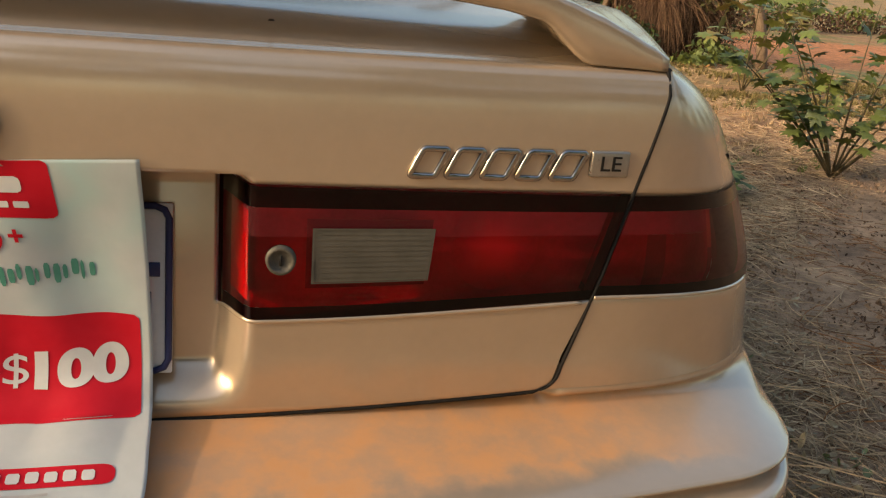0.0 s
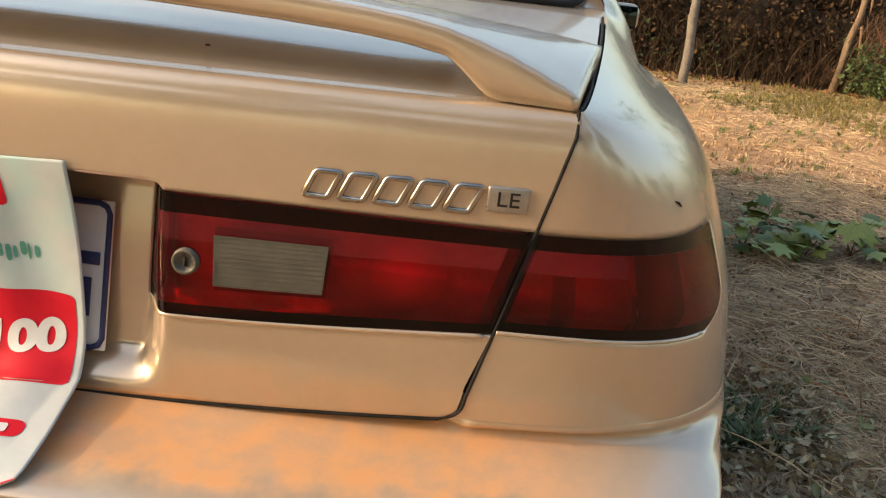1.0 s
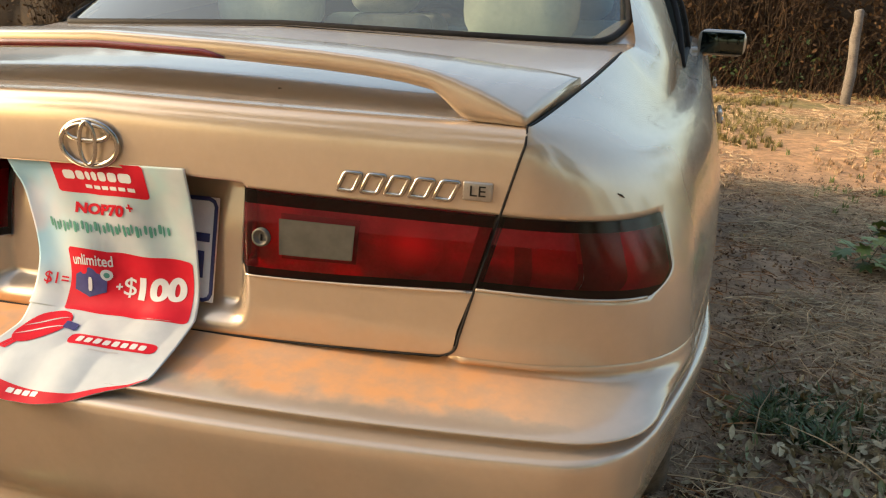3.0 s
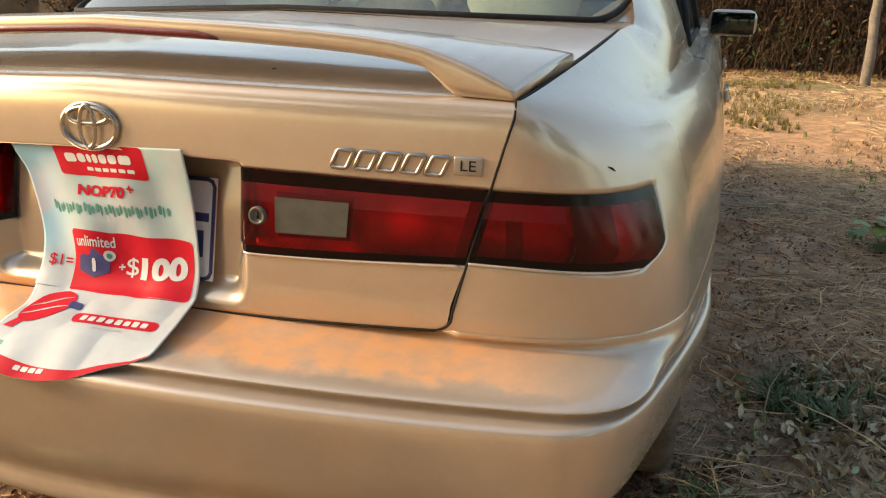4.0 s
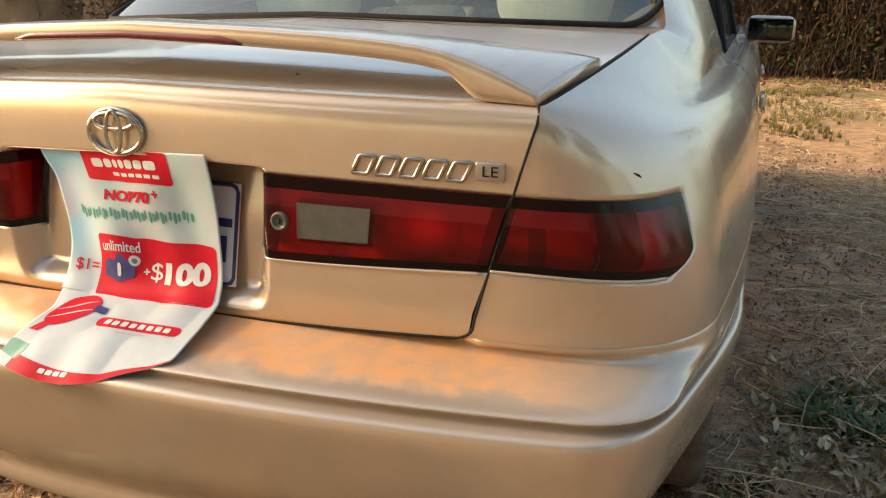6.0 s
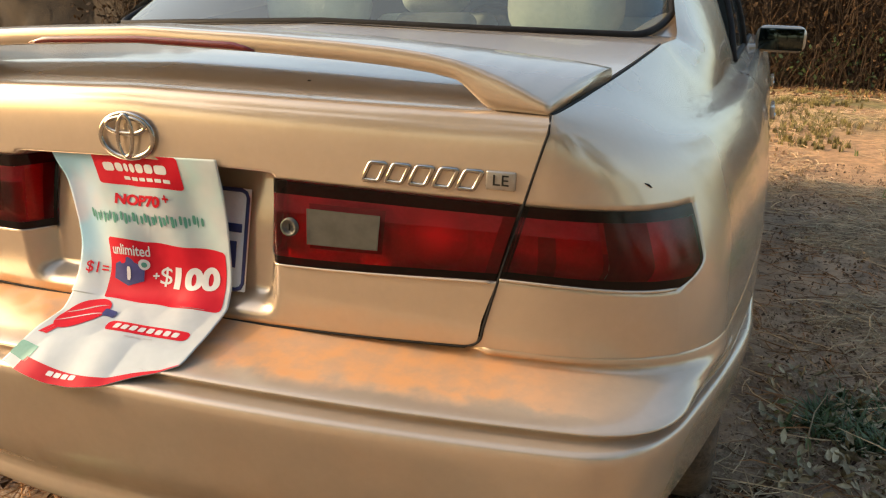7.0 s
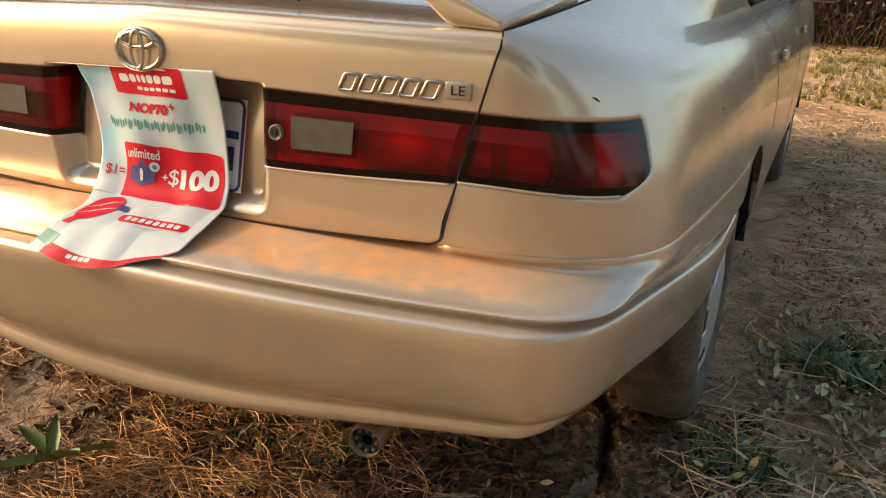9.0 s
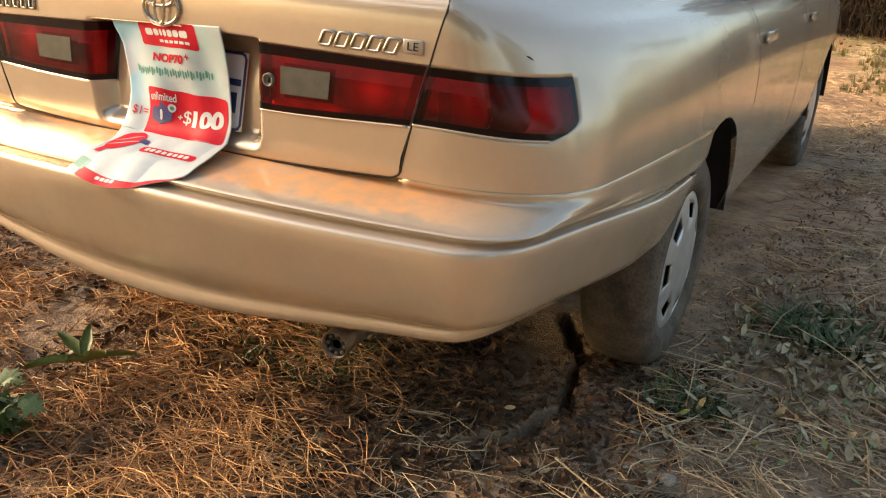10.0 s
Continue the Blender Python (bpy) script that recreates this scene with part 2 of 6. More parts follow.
def tube(points, radii, steps=8, cap=True):
    bm = bmesh.new()
    rings = []
    for i, p in enumerate(points):
        p = Vector(p)
        d = (Vector(points[min(i + 1, len(points) - 1)]) - Vector(points[max(i - 1, 0)])).normalized()
        side = d.orthogonal().normalized()
        if rings:
            side = (last - d * last.dot(d)).normalized()
        last = side
        up = d.cross(side)
        r = radii[i] if isinstance(radii, (list, tuple)) else radii
        rings.append([bm.verts.new(p + (side * math.cos(a) + up * math.sin(a)) * r) for a in (2 * math.pi * k / steps for k in range(steps))])
    for p, q in zip(rings, rings[1:]):
        for k in range(steps):
            bm.faces.new((p[k], p[(k + 1) % steps], q[(k + 1) % steps], q[k]))
    if cap:
        bm.faces.new(rings[0][::-1])
        bm.faces.new(rings[-1])
    return bm


def smooth01(x):
    x = min(1.0, max(0.0, x))
    return x * x * (3 - 2 * x)


def spline(values, w):
    """A smooth curve through evenly spaced values, at w."""
    k = min(max(int(math.floor(w)), 0), len(values) - 2)
    t = w - k
    p1, p2 = values[k], values[k + 1]
    p0 = values[k - 1] if k else 2 * p1 - p2
    p3 = values[k + 2] if k + 2 < len(values) else 2 * p2 - p1
    return p1 + 0.5 * t * (p2 - p0 + t * (2 * p0 - 5 * p1 + 4 * p2 - p3 + t * (3 * (p1 - p2) + p3 - p0)))


# ---- the car: its body surface ----
# levels from the sill up to the edge of the boot lid: height, rise per metre forward, rear face, its bow, where the corner begins and ends, half width, tuck at the tail
Z0 = [0.28, 0.40, 0.55, 0.66, 0.79, 0.89, 0.945, 0.982, 1.003]
RISE = [0, 0, 0, 0, 0, 0.006, 0.008, 0.004, 0.11]
REAR = [0.10, 0.06, 0.03, 0.000, -0.014, -0.013, -0.012, -0.008, 0.002]
CORNER_X = [0.58, 0.58, 0.58, 0.58, 0.60, 0.60, 0.61, 0.614, 0.620]
CORNER_Y = [0.25, 0.25, 0.25, 0.25, 0.30, 0.40, 0.44, 0.40, 0.14]
HALF = [0.84, 0.885, 0.900, 0.905, 0.900, 0.874, 0.834, 0.778, 0.694]
TUCK = [0.05, 0.06, 0.070, 0.075, 0.092, 0.102, 0.092, 0.082, 0.0743]
BOW = 0.030


def side_x(y, w):
    x = spline(HALF, w)
    if y < 1.1:
        x -= spline(TUCK, w) * ((1.1 - y) / 1.1) ** 2
    if y > 3.6:
        x -= 0.16 * ((y - 3.6) / 1.1) ** 2
    return x


def body(col, w, off=0.0):
    """A point of the right-hand body surface: col is ('x', x), ('t', 0..1 round the corner) or ('y', y)."""
    if off:
        a, b = body((col[0], col[1] + 0.002), w), body((col[0], col[1] - 0.002), w)
        c, d = body(col, min(8, w + 0.02)), body(col, max(0, w - 0.02))
        return body(col, w) + (a - b).cross(c - d).normalized() * off
    kind, v = col
    rear, xa, yb = spline(REAR, w), spline(CORNER_X, w), spline(CORNER_Y, w)
    if kind == "x":
        x, y = v, rear + BOW * (v / 0.6) ** 2
    elif kind == "y":
        x, y = side_x(v, w), v
    else:
        ax, ay, slope = xa, rear + BOW * (xa / 0.6) ** 2, 2 * BOW * xa / 0.36
        bx, by = side_x(yb, w), yb
        lean = (side_x(yb + 0.01, w) - side_x(yb - 0.01, w)) / 0.02
        # where the two tangents cross
        cx = (bx + lean * (ay - slope * ax - by)) / (1 - lean * slope)
        cy = ay + slope * (cx - ax)
        x = (1 - v) ** 2 * ax + 2 * v * (1 - v) * cx + v * v * bx
        y = (1 - v) ** 2 * ay + 2 * v * (1 - v) * cy + v * v * by
    return Vector((x, y, spline(Z0, w) + spline(RISE, w) * y))


def level(z):
    """The level at which the rear face has height z."""
    lo, hi = 0.0, 8.0
    for _ in range(30):
        mid = (lo + hi) / 2
        lo, hi = (mid, hi) if spline(Z0, mid) < z else (lo, mid)
    return lo


def flip(p):
    return Vector((-p[0], p[1], p[2]))


def seam_x(z):
    return 0.539 + 0.26 * (z - 0.682)


def lamp_bottom(x):
    return 0.772 + 0.018 * smooth01((x - 0.22) / 0.5)


def lamp_top(x):
    return 0.894 - 0.003 * smooth01((x - 0.2) / 0.5)


def spread(a, b, n):
    return [a + (b - a) * k / (n - 1) for k in range(n)]


car = tagged(new("car"), "dusty champagne beige saloon car parked on dry ground", "car")
ARCHES, ARCH_R, HUB_Z = (1.05, 3.72), 0.365, 0.306


def side_bottom(y):
    z = 0.30 if y > ARCHES[0] else 0.652
    for c in ARCHES:
        if abs(y - c) < ARCH_R:
            z = max(z, HUB_Z + 0.015 + math.sqrt(ARCH_R ** 2 - (y - c) ** 2))
    return z


# quarter panel: from the lid's seam round the corner, with a recess that holds the outer lamp
LAMP_END = 0.725
q_cols = [("s", k / 4) for k in range(4)] + [("t", v) for v in spread(0, LAMP_END, 13)] + [("t", LAMP_END + 0.004)] + [("t", v) for v in spread(LAMP_END + 0.03, 1, 11)] + [("f", v) for v in spread(0.08, 1, 10)]
Q_DIP = 0.032


def lamp_end(f):
    f = min(1.0, max(0.0, f))
    return LAMP_END - 0.075 * f - 0.16 * max(0.0, (0.33 - f) / 0.33) ** 2


def quarter_seam(z):
    """The quarter panel's edge: along the lid's seam and round its lower corner."""
    t = (z - 0.684) / 0.022
    if t >= 1:
        return seam_x(z)
    return 0.522 + 0.0235 * math.sqrt(1 - (1 - max(0.0, t)) ** 2) + (0.0 if t > 0 else 0.02 * max(-1.0, t))


def quarter_col(c, w):
    """s runs from the seam to where the corner begins."""
    if c[0] == "s":
        a = min(quarter_seam(spline(Z0, w)) + 0.0010, spline(CORNER_X, w) - 0.001)
        return ("x", a + (spline(CORNER_X, w) - a) * c[1])
    if c[0] == "f":
        yb = spline(CORNER_Y, w)
        return ("y", yb + (0.622 - yb) * c[1])
    # the lamp's outer end slants and is rounded below
    e, v = lamp_end((spline(Z0, w) - 0.790) / 0.10), c[1]
    return ("t", v * e / LAMP_END if v <= LAMP_END else e + (v - LAMP_END) * (1 - e) / (1 - LAMP_END))


def sagged(c, w):
    """The outer lamp and the panel round it sink a little towards the car's side."""
    if c[0] == "s":
        return w
    v = c[1] / LAMP_END if c[0] == "t" else 1.0
    fade = 1.0 if c[0] == "t" and v <= 1 else (max(0.0, 1 - (c[1] - LAMP_END) / (1 - LAMP_END)) if c[0] == "t" else 0.0)
    z = spline(Z0, w)
    drop = 0.011 * smooth01(v) * smooth01(fade) * smooth01((z - 0.70) / 0.08) * smooth01((0.975 - z) / 0.08)
    return level(z - drop)


def quarter_rows():
    bands = []
    low, high = level(0.685), 8.0
    lb, lt = level(0.792), level(0.890)
    for w in spread(low, level(0.708), 10) + spread(level(0.716), lb - 0.01, 7):
        bands.append((w, 0))
    for w in spread(lb, lt, 16):
        bands.append((w, 1))
    for w in spread(lt + 0.01, high, 26):
        bands.append((w, 0))
    return bands


bands = quarter_rows()
END = next(i for i, c in enumerate(q_cols) if c[0] == "t" and c[1] > LAMP_END)
rows = []
for w, inside in bands:
    row = []
    for i, c in enumerate(q_cols):
        row.append(body(quarter_col(c, w), sagged(c, w), -Q_DIP if inside and i < END else 0.0))
    rows.append(row)


def quarter_ids(r, c):
    return 1 if c < END and (bands[r][1] or bands[r + 1][1]) else 0


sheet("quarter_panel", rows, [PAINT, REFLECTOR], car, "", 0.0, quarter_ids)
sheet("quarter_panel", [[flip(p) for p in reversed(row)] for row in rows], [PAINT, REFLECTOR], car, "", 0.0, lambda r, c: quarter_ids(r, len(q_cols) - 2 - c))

# flanks: from the corner's end to the nose, cut by the wheel arches
ys = []
for c in ARCHES:
    ys += [c - ARCH_R * math.cos(math.pi * k / 24) for k in range(25)]
ys += [ys[0] + 0.0] + spread(ARCHES[0] + ARCH_R + 0.05, ARCHES[1] - ARCH_R - 0.05, 30) + spread(ARCHES[1] + ARCH_R + 0.05, 4.6, 10)
ys = sorted(set([0.622, 0.64] + [round(y, 4) for y in ys if y > 0.64]))


def flank(mirror):
    rows = []
    for k in range(23):
        row = []
        for y in ys:
            w0 = level(side_bottom(y))
            w = w0 + (7.0 - w0) * k / 22
            row.append(body(("y", y), w))
        rows.append(row)
    if mirror:
        rows = [[flip(p) for p in reversed(row)] for row in rows]
    return sheet("side_panel", rows, PAINT, car)


flank(False), flank(True)

# boot lid: rear face with the plate's recess and the inner lamps' recesses, then the deck
def lid_bottom(x):
    d = min(0.022, max(0.0, abs(x) - 0.522))
    return 0.6685 + 0.060 * x * x + 0.022 - math.sqrt(0.022 ** 2 - d * d)


LID_DIP = 0.034


def half_x(x):
    """Distance from the lid's middle line; the plate's recess is a little narrower on the car's left."""
    return x if x >= 0 else -x + 0.015 * smooth01((0.45 + x) / 0.2)


def lid_point(x, z, dip=0.0):
    w = level(z)
    p = body(("x", abs(x)), w)
    # the recess for the number plate, deeper at its top, with a rounded wall
    deep = 0.034 + 0.170 * (z - 0.70)
    wall = smooth01((0.246 - half_x(x) - 0.06 * max(0.0, 0.765 - z)) / (0.036 + 0.08 * max(0.0, 0.765 - z)))
    d = deep * wall * smooth01((z - 0.680) / 0.036) * smooth01((0.9035 - z) / 0.009)
    return Vector((x, p.y + d + dip, z))


xs_half = [0.0, 0.05, 0.1, 0.15, 0.175, 0.188, 0.196, 0.202, 0.207, 0.2105, 0.2125] + [0.2155 + 0.0040 * k for k in range(10)] + spread(0.26, 0.495, 9) + [0.504, 0.511, 0.517, 0.5215, 0.525, 0.5275, 0.529, 0.53]
lid_cols = [-x + 0.015 * smooth01((0.45 - x) / 0.2) for x in reversed(xs_half[1:])] + xs_half
rows, marks = [], []
N1, N2, N3 = 24, 8, 26


def lid_x(x, z):
    """Columns fan out so that the last one follows the seam."""
    return x if abs(x) < 0.26 else math.copysign(0.26 + (abs(x) - 0.26) / 0.27 * (seam_x(z) - 0.0008 - 0.26), x)


def lid_z(k, x):
    b, lb, lt = lid_bottom(x), lamp_bottom(abs(x)), lamp_top(abs(x))
    if k < N1:
        return b + (lb - 0.0015 - b) * k / (N1 - 1)
    if k < N1 + N2:
        return lb + (lt - lb) * (k - N1) / (N2 - 1)
    return lt + 0.0015 + (0.992 - lt - 0.0015) * (k - N1 - N2) / (N3 - 1)


for k in range(N1 + N2 + N3):
    row = []
    for x in lid_cols:
        z = lid_z(k, x)
        xx = lid_x(x, z)
        z = lid_z(k, xx)
        inside = N1 <= k < N1 + N2 and half_x(x) > 0.2115
        row.append(lid_point(xx, z, LID_DIP if inside else 0.0))
    rows.append(row)
# the lower edge turns inwards
rows.insert(0, [p + Vector((0, 0.0015, -0.0015)) for p in rows[0]])
rows.insert(0, [p + Vector((0, 0.012, -0.0015)) for p in rows[1]])
# rounded edge and deck
def deck_z(x, y):
    return 1.003 + 0.11 * y + 0.018 * (1 - (x / 0.66) ** 2) * smooth01((y + 0.01) / 0.12)


base = rows[-1]
for a in (20, 40, 60, 80):
    a = radians(a)
    rows.append([Vector((p.x, p.y + 0.016 * (1 - math.cos(a)), p.z + 0.014 * math.sin(a))) for p in base])
edge_y = [p.y for p in rows[-1]]
for f in (0.02, 0.05, 0.1, 0.16, 0.24, 0.34, 0.46, 0.6, 0.75, 0.88, 1.0):
    row = []
    for i, p in enumerate(base):
        y_end = 0.555 + 0.055 * min(1, abs(lid_cols[i]) / 0.53) ** 3
        y = edge_y[i] + (y_end - edge_y[i]) * f
        half = side_x(y, 8.0) - 0.009
        x = lid_x(lid_cols[i], 0.992)
        x = x * (1 + f * 0) if abs(x) < 0.3 else math.copysign(0.3 + (abs(x) - 0.3) / (abs(lid_x(0.53, 0.992)) - 0.3) * (half - 0.3), x)
        z0 = rows[N1 + N2 + N3 + 5][i].z
        row.append(Vector((x, y, z0 + (deck_z(x, y) - z0) * smooth01(f * 6))))
    rows.append(row)


def lid_ids(r, c):
    in_rows = N1 + 1 <= r < N1 + N2 + 2
    xm = half_x((lid_cols[c] + lid_cols[c + 1]) / 2)
    return 1 if in_rows and xm > 0.2110 else 0


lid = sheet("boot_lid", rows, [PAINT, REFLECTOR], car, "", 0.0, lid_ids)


# lamps: lens over each recess
def lens_rows(points, name, mat, label, parent=car):
    ob = sheet(name, points, mat, parent, label)
    return ob


RIB = material("clear_plastic_rib", (0.085, 0.078, 0.062), (0.12, 0.11, 0.09), 60, 0.4)
RIB_RIM = material("lens_rim", (0.08, 0.074, 0.062), (0.10, 0.092, 0.078), 60, 0.6, 0, 0, 8, 0, 0.2)
RIB_BACK = material("reversing_backing", (0.15, 0.14, 0.12), (0.22, 0.205, 0.175), 40, 0.6, 0.0)
DULL = material("dull_lock_metal", (0.08, 0.076, 0.066), (0.14, 0.13, 0.11), 60, 0.5, 0.3, 0, 8, 0, 0.2)
HOT_SPOT = material("bulb_bowl", (0.42, 0.405, 0.39), (0.58, 0.565, 0.55), 25, 0.45, 0.2)
# the bulb's hot spot is painted: reflector grey, whitened towards the centre
ot, ob_ = nodes_of(HOT_SPOT)
oc, ol = ot.nodes.new("ShaderNodeTexCoord"), ot.nodes.new("ShaderNodeVectorMath")
ol.operation = "LENGTH"
ot.links.new(oc.outputs["Object"], ol.inputs[0])
om = ot.nodes.new("ShaderNodeMix")
om.data_type = "RGBA"
om.inputs["B"].default_value = (0.95, 0.95, 0.95, 1)
ot.links.new(ob_.inputs["Base Color"].links[0].from_socket, om.inputs["A"])
ot.links.new(ramp01(ot, ol.outputs["Value"], 0.042, 0.004), om.inputs["Factor"])
ot.links.new(om.outputs["Result"], ob_.inputs["Base Color"])
LENS_WALL = material("lamp_partition", (0.10, 0.01, 0.01), (0.16, 0.02, 0.02), 30, 0.5)


def inner_lamp(mirror):
    def at(x, f, off):
        xx = seam_x(0.84) - 0.004 if x is None else x
        z = lamp_bottom(xx) + (lamp_top(xx) - lamp_bottom(xx)) * f
        p = lid_point(xx, min(max(z, 0.735), 0.892))
        q = Vector((xx + (0.26 * (z - 0.84) if x is None else 0.26 * (z - 0.84) * smooth01((xx - 0.3) / 0.28)), p.y + off, z))
        return flip(q) + Vector((0.015 * smooth01((0.45 - q.x) / 0.2), 0, 0)) if mirror else q

    def strip(xa, xb, fa, fb, n, m, name, mat, label, parent, off=-0.002):
        rows = [[at(x, f, off) for x in spread(xa, xb, n)] for f in spread(fa, fb, m)]
        if mirror:
            rows = [list(reversed(r)) for r in rows]
        return lens_rows(rows, name, mat, label, parent)

    xa, xb = 0.2125, seam_x(0.84) - 0.003
    lamp = strip(0.2355, 0.56, 0.10, 0.64, 40, 6, "tail_lamp", LENS, "red tail lamp lens set in the boot lid", car)
    strip(0.2355, 0.560, 0.64, 0.85, 40, 4, "lens_band", LENS_SHEEN, "upper lens band with a painted pinkish sheen", lamp)
    strip(0.560, xb, 0.10, 0.85, 4, 6, "lens_field", LENS_DEEP, "deep red field", lamp)
    # brighter red stands in for the reflection along the lens's curved end
    strip(0.2245, 0.2355, 0.10, 0.85, 5, 6, "lens_strip", LENS_BRIGHT, "bright red upright strip", lamp)
    strip(xa + 0.004, 0.2245, 0.10, 0.85, 5, 6, "lens_field", LENS_DEEP, "deep red field", lamp)
    strip(0.2165, xb, 0.85, 1.0, 60, 3, "lens_edge", LENS_DARK, "smoked upper edge", lamp)
    strip(0.2165, xb, 0.0, 0.10, 60, 3, "lens_edge", LENS_DARK, "smoked lower edge", lamp)
    strip(xa, xa + 0.004, 0.0, 1.0, 3, 8, "lens_edge", LENS_DARK, "smoked inner edge", lamp)
    clear = strip(0.296, 0.400, 0.295, 0.70, 8, 5, "reversing_lens", LENS_CLEAR, "clear ribbed reversing lens", lamp, -0.003)
    for k in range(9):
        f = 0.33 + 0.33 * k / 8
        strip(0.299, 0.397, f, f + 0.010, 4, 2, "rib", LENS_CLEAR, "", clear, -0.0038)
    for xa_, xb_ in ((0.2945, 0.2965), (0.3995, 0.4015)):
        strip(xa_, xb_, 0.290, 0.705, 2, 3, "rim", RIB_RIM, "", clear, -0.0042)
    for fa, fb in ((0.287, 0.297), (0.698, 0.710)):
        strip(0.2945, 0.4015, fa, fb, 6, 2, "rim", RIB_RIM, "", clear, -0.0042)
    # inside: backing of the clear lens, a white flank added to brighten the strip, the hot spot
    strip(0.290, 0.402, 0.2, 0.74, 4, 3, "backing", RIB_BACK, "", lamp, 0.012)
    rows = [[at(x, f, o) for x, o in ((0.222, 0.016), (0.240, 0.004))] for f in (0.12, 0.8)]
    sheet("flank", [list(reversed(r)) for r in rows] if mirror else rows, REFLECTOR, lamp)
    # flat disc that carries the painted hot spot
    bm = lathe([(0.0, 0.0), (0.012, 0.0), (0.024, 0.0), (0.036, 0.0), (0.044, 0.0)], 32, "y")
    hot_spot = part("bulb_bowl", bm, HOT_SPOT, lamp)
    hot_spot.matrix_basis = Matrix.Translation(at(0.472, 0.44, 0.0315)) @ Matrix.Rotation(math.atan(2 * BOW * 0.472 / 0.36) * (-1 if mirror else 1), 4, "Z")
    for xw in (0.585,):
        rows = [[at(xw, f, o) for o in (0.026, 0.002)] for f in (0.05, 0.95)]
        sheet("partition", rows, LENS_WALL, lamp)
    if not mirror:
        lock = at(0.268, 0.47, -0.004)
        ring = lathe([(0.0, 0.0), (0.0085, 0.0), (0.0095, -0.003), (0.0125, -0.0035), (0.0135, 0.004)], 28, "y")
        bmesh.ops.translate(ring, vec=lock, verts=ring.verts)
        part("boot_lock", ring, DULL, lamp, "round metal boot lock")
        part("key_slot", block((0.0022, 0.002, 0.009), 0, 1, lock + Vector((0, -0.001, 0))), TRIM, lamp)
    return lamp


inner_lamp(False), inner_lamp(True)


def outer_lamp(mirror):
    def strip(ca, cb, za, zb, n, m, name, mat, label, parent, off=0.001):
        rows = []
        for z in spread(za, zb, m):
            w = level(z)
            row = []
            for k in range(n):
                v = ca + (cb - ca) * k / (n - 1)
                c = ("s", v + 1) if v < 0 else ("t", v)
                row.append(body(quarter_col(c, w), sagged(c, w), off))
            rows.append(row)
        if mirror:
            rows = [[flip(p) for p in reversed(r)] for r in rows]
        return lens_rows(rows, name, mat, label, parent)

    lamp = strip(-0.99, 0.04, 0.801, 0.853, 16, 10, "tail_lamp", LENS, "red and amber tail lamp on the car's rear corner", car)
    strip(0.04, 0.10, 0.801, 0.853, 4, 10, "lens_field", LENS_DEEP, "deep red field", lamp)
    strip(0.10, 0.265, 0.801, 0.853, 10, 10, "lens_field", LENS, "red field", lamp)
    strip(-0.99, 0.265, 0.853, 0.876, 24, 5, "lens_band", LENS_SHEEN, "upper lens band with a painted pinkish sheen", lamp)
    strip(0.265, 0.285, 0.836, 0.876, 3, 4, "lens_strip", LENS_BRIGHT, "bright red upright strip", lamp)
    strip(0.265, 0.285, 0.801, 0.836, 3, 4, "lens_field", LENS_DEEP, "deep red field", lamp)
    strip(0.285, 0.47, 0.801, 0.876, 8, 14, "indicator_lens", LENS_AMBER, "dark amber indicator lens", lamp)
    strip(0.47, LAMP_END - 0.016, 0.801, 0.876, 8, 14, "side_lens", LENS, "red side lens", lamp)
    strip(-0.99, LAMP_END + 0.004, 0.876, 0.891, 30, 3, "lens_edge", LENS_DARK, "smoked upper edge", lamp)
    strip(-0.99, LAMP_END + 0.004, 0.790, 0.801, 40, 5, "lens_edge", LENS_DARK, "smoked lower edge", lamp)
    strip(LAMP_END - 0.016, LAMP_END + 0.004, 0.801, 0.876, 3, 14, "lens_edge", LENS_DARK, "smoked outer edge", lamp)
    return lamp


outer_lamp(False), outer_lamp(True)


def lamp_flange(mirror):
    """The rolled edge of the sheet metal below the lamps, on the lid and on the quarter panel."""
    on_boot = [lid_point(x, lamp_bottom(x) - 0.0022) + Vector((0, -0.0004, 0)) for x in spread(0.2135, 0.556, 50)]
    w = level(0.7885)
    wing = []
    for v in spread(-0.97, LAMP_END - 0.02, 44):
        c = ("s", v + 1) if v < 0 else ("t", v)
        wing.append(body(quarter_col(c, w), sagged(c, w), 0.0004))
    for pts in (on_boot, wing):
        pts = [flip(p) + Vector((0.015 * smooth01((0.45 - p.x) / 0.2), 0, 0)) for p in pts] if mirror else pts
        part("lamp_flange", tube(pts, 0.0024, 8), PAINT, car)


lamp_flange(False), lamp_flange(True)

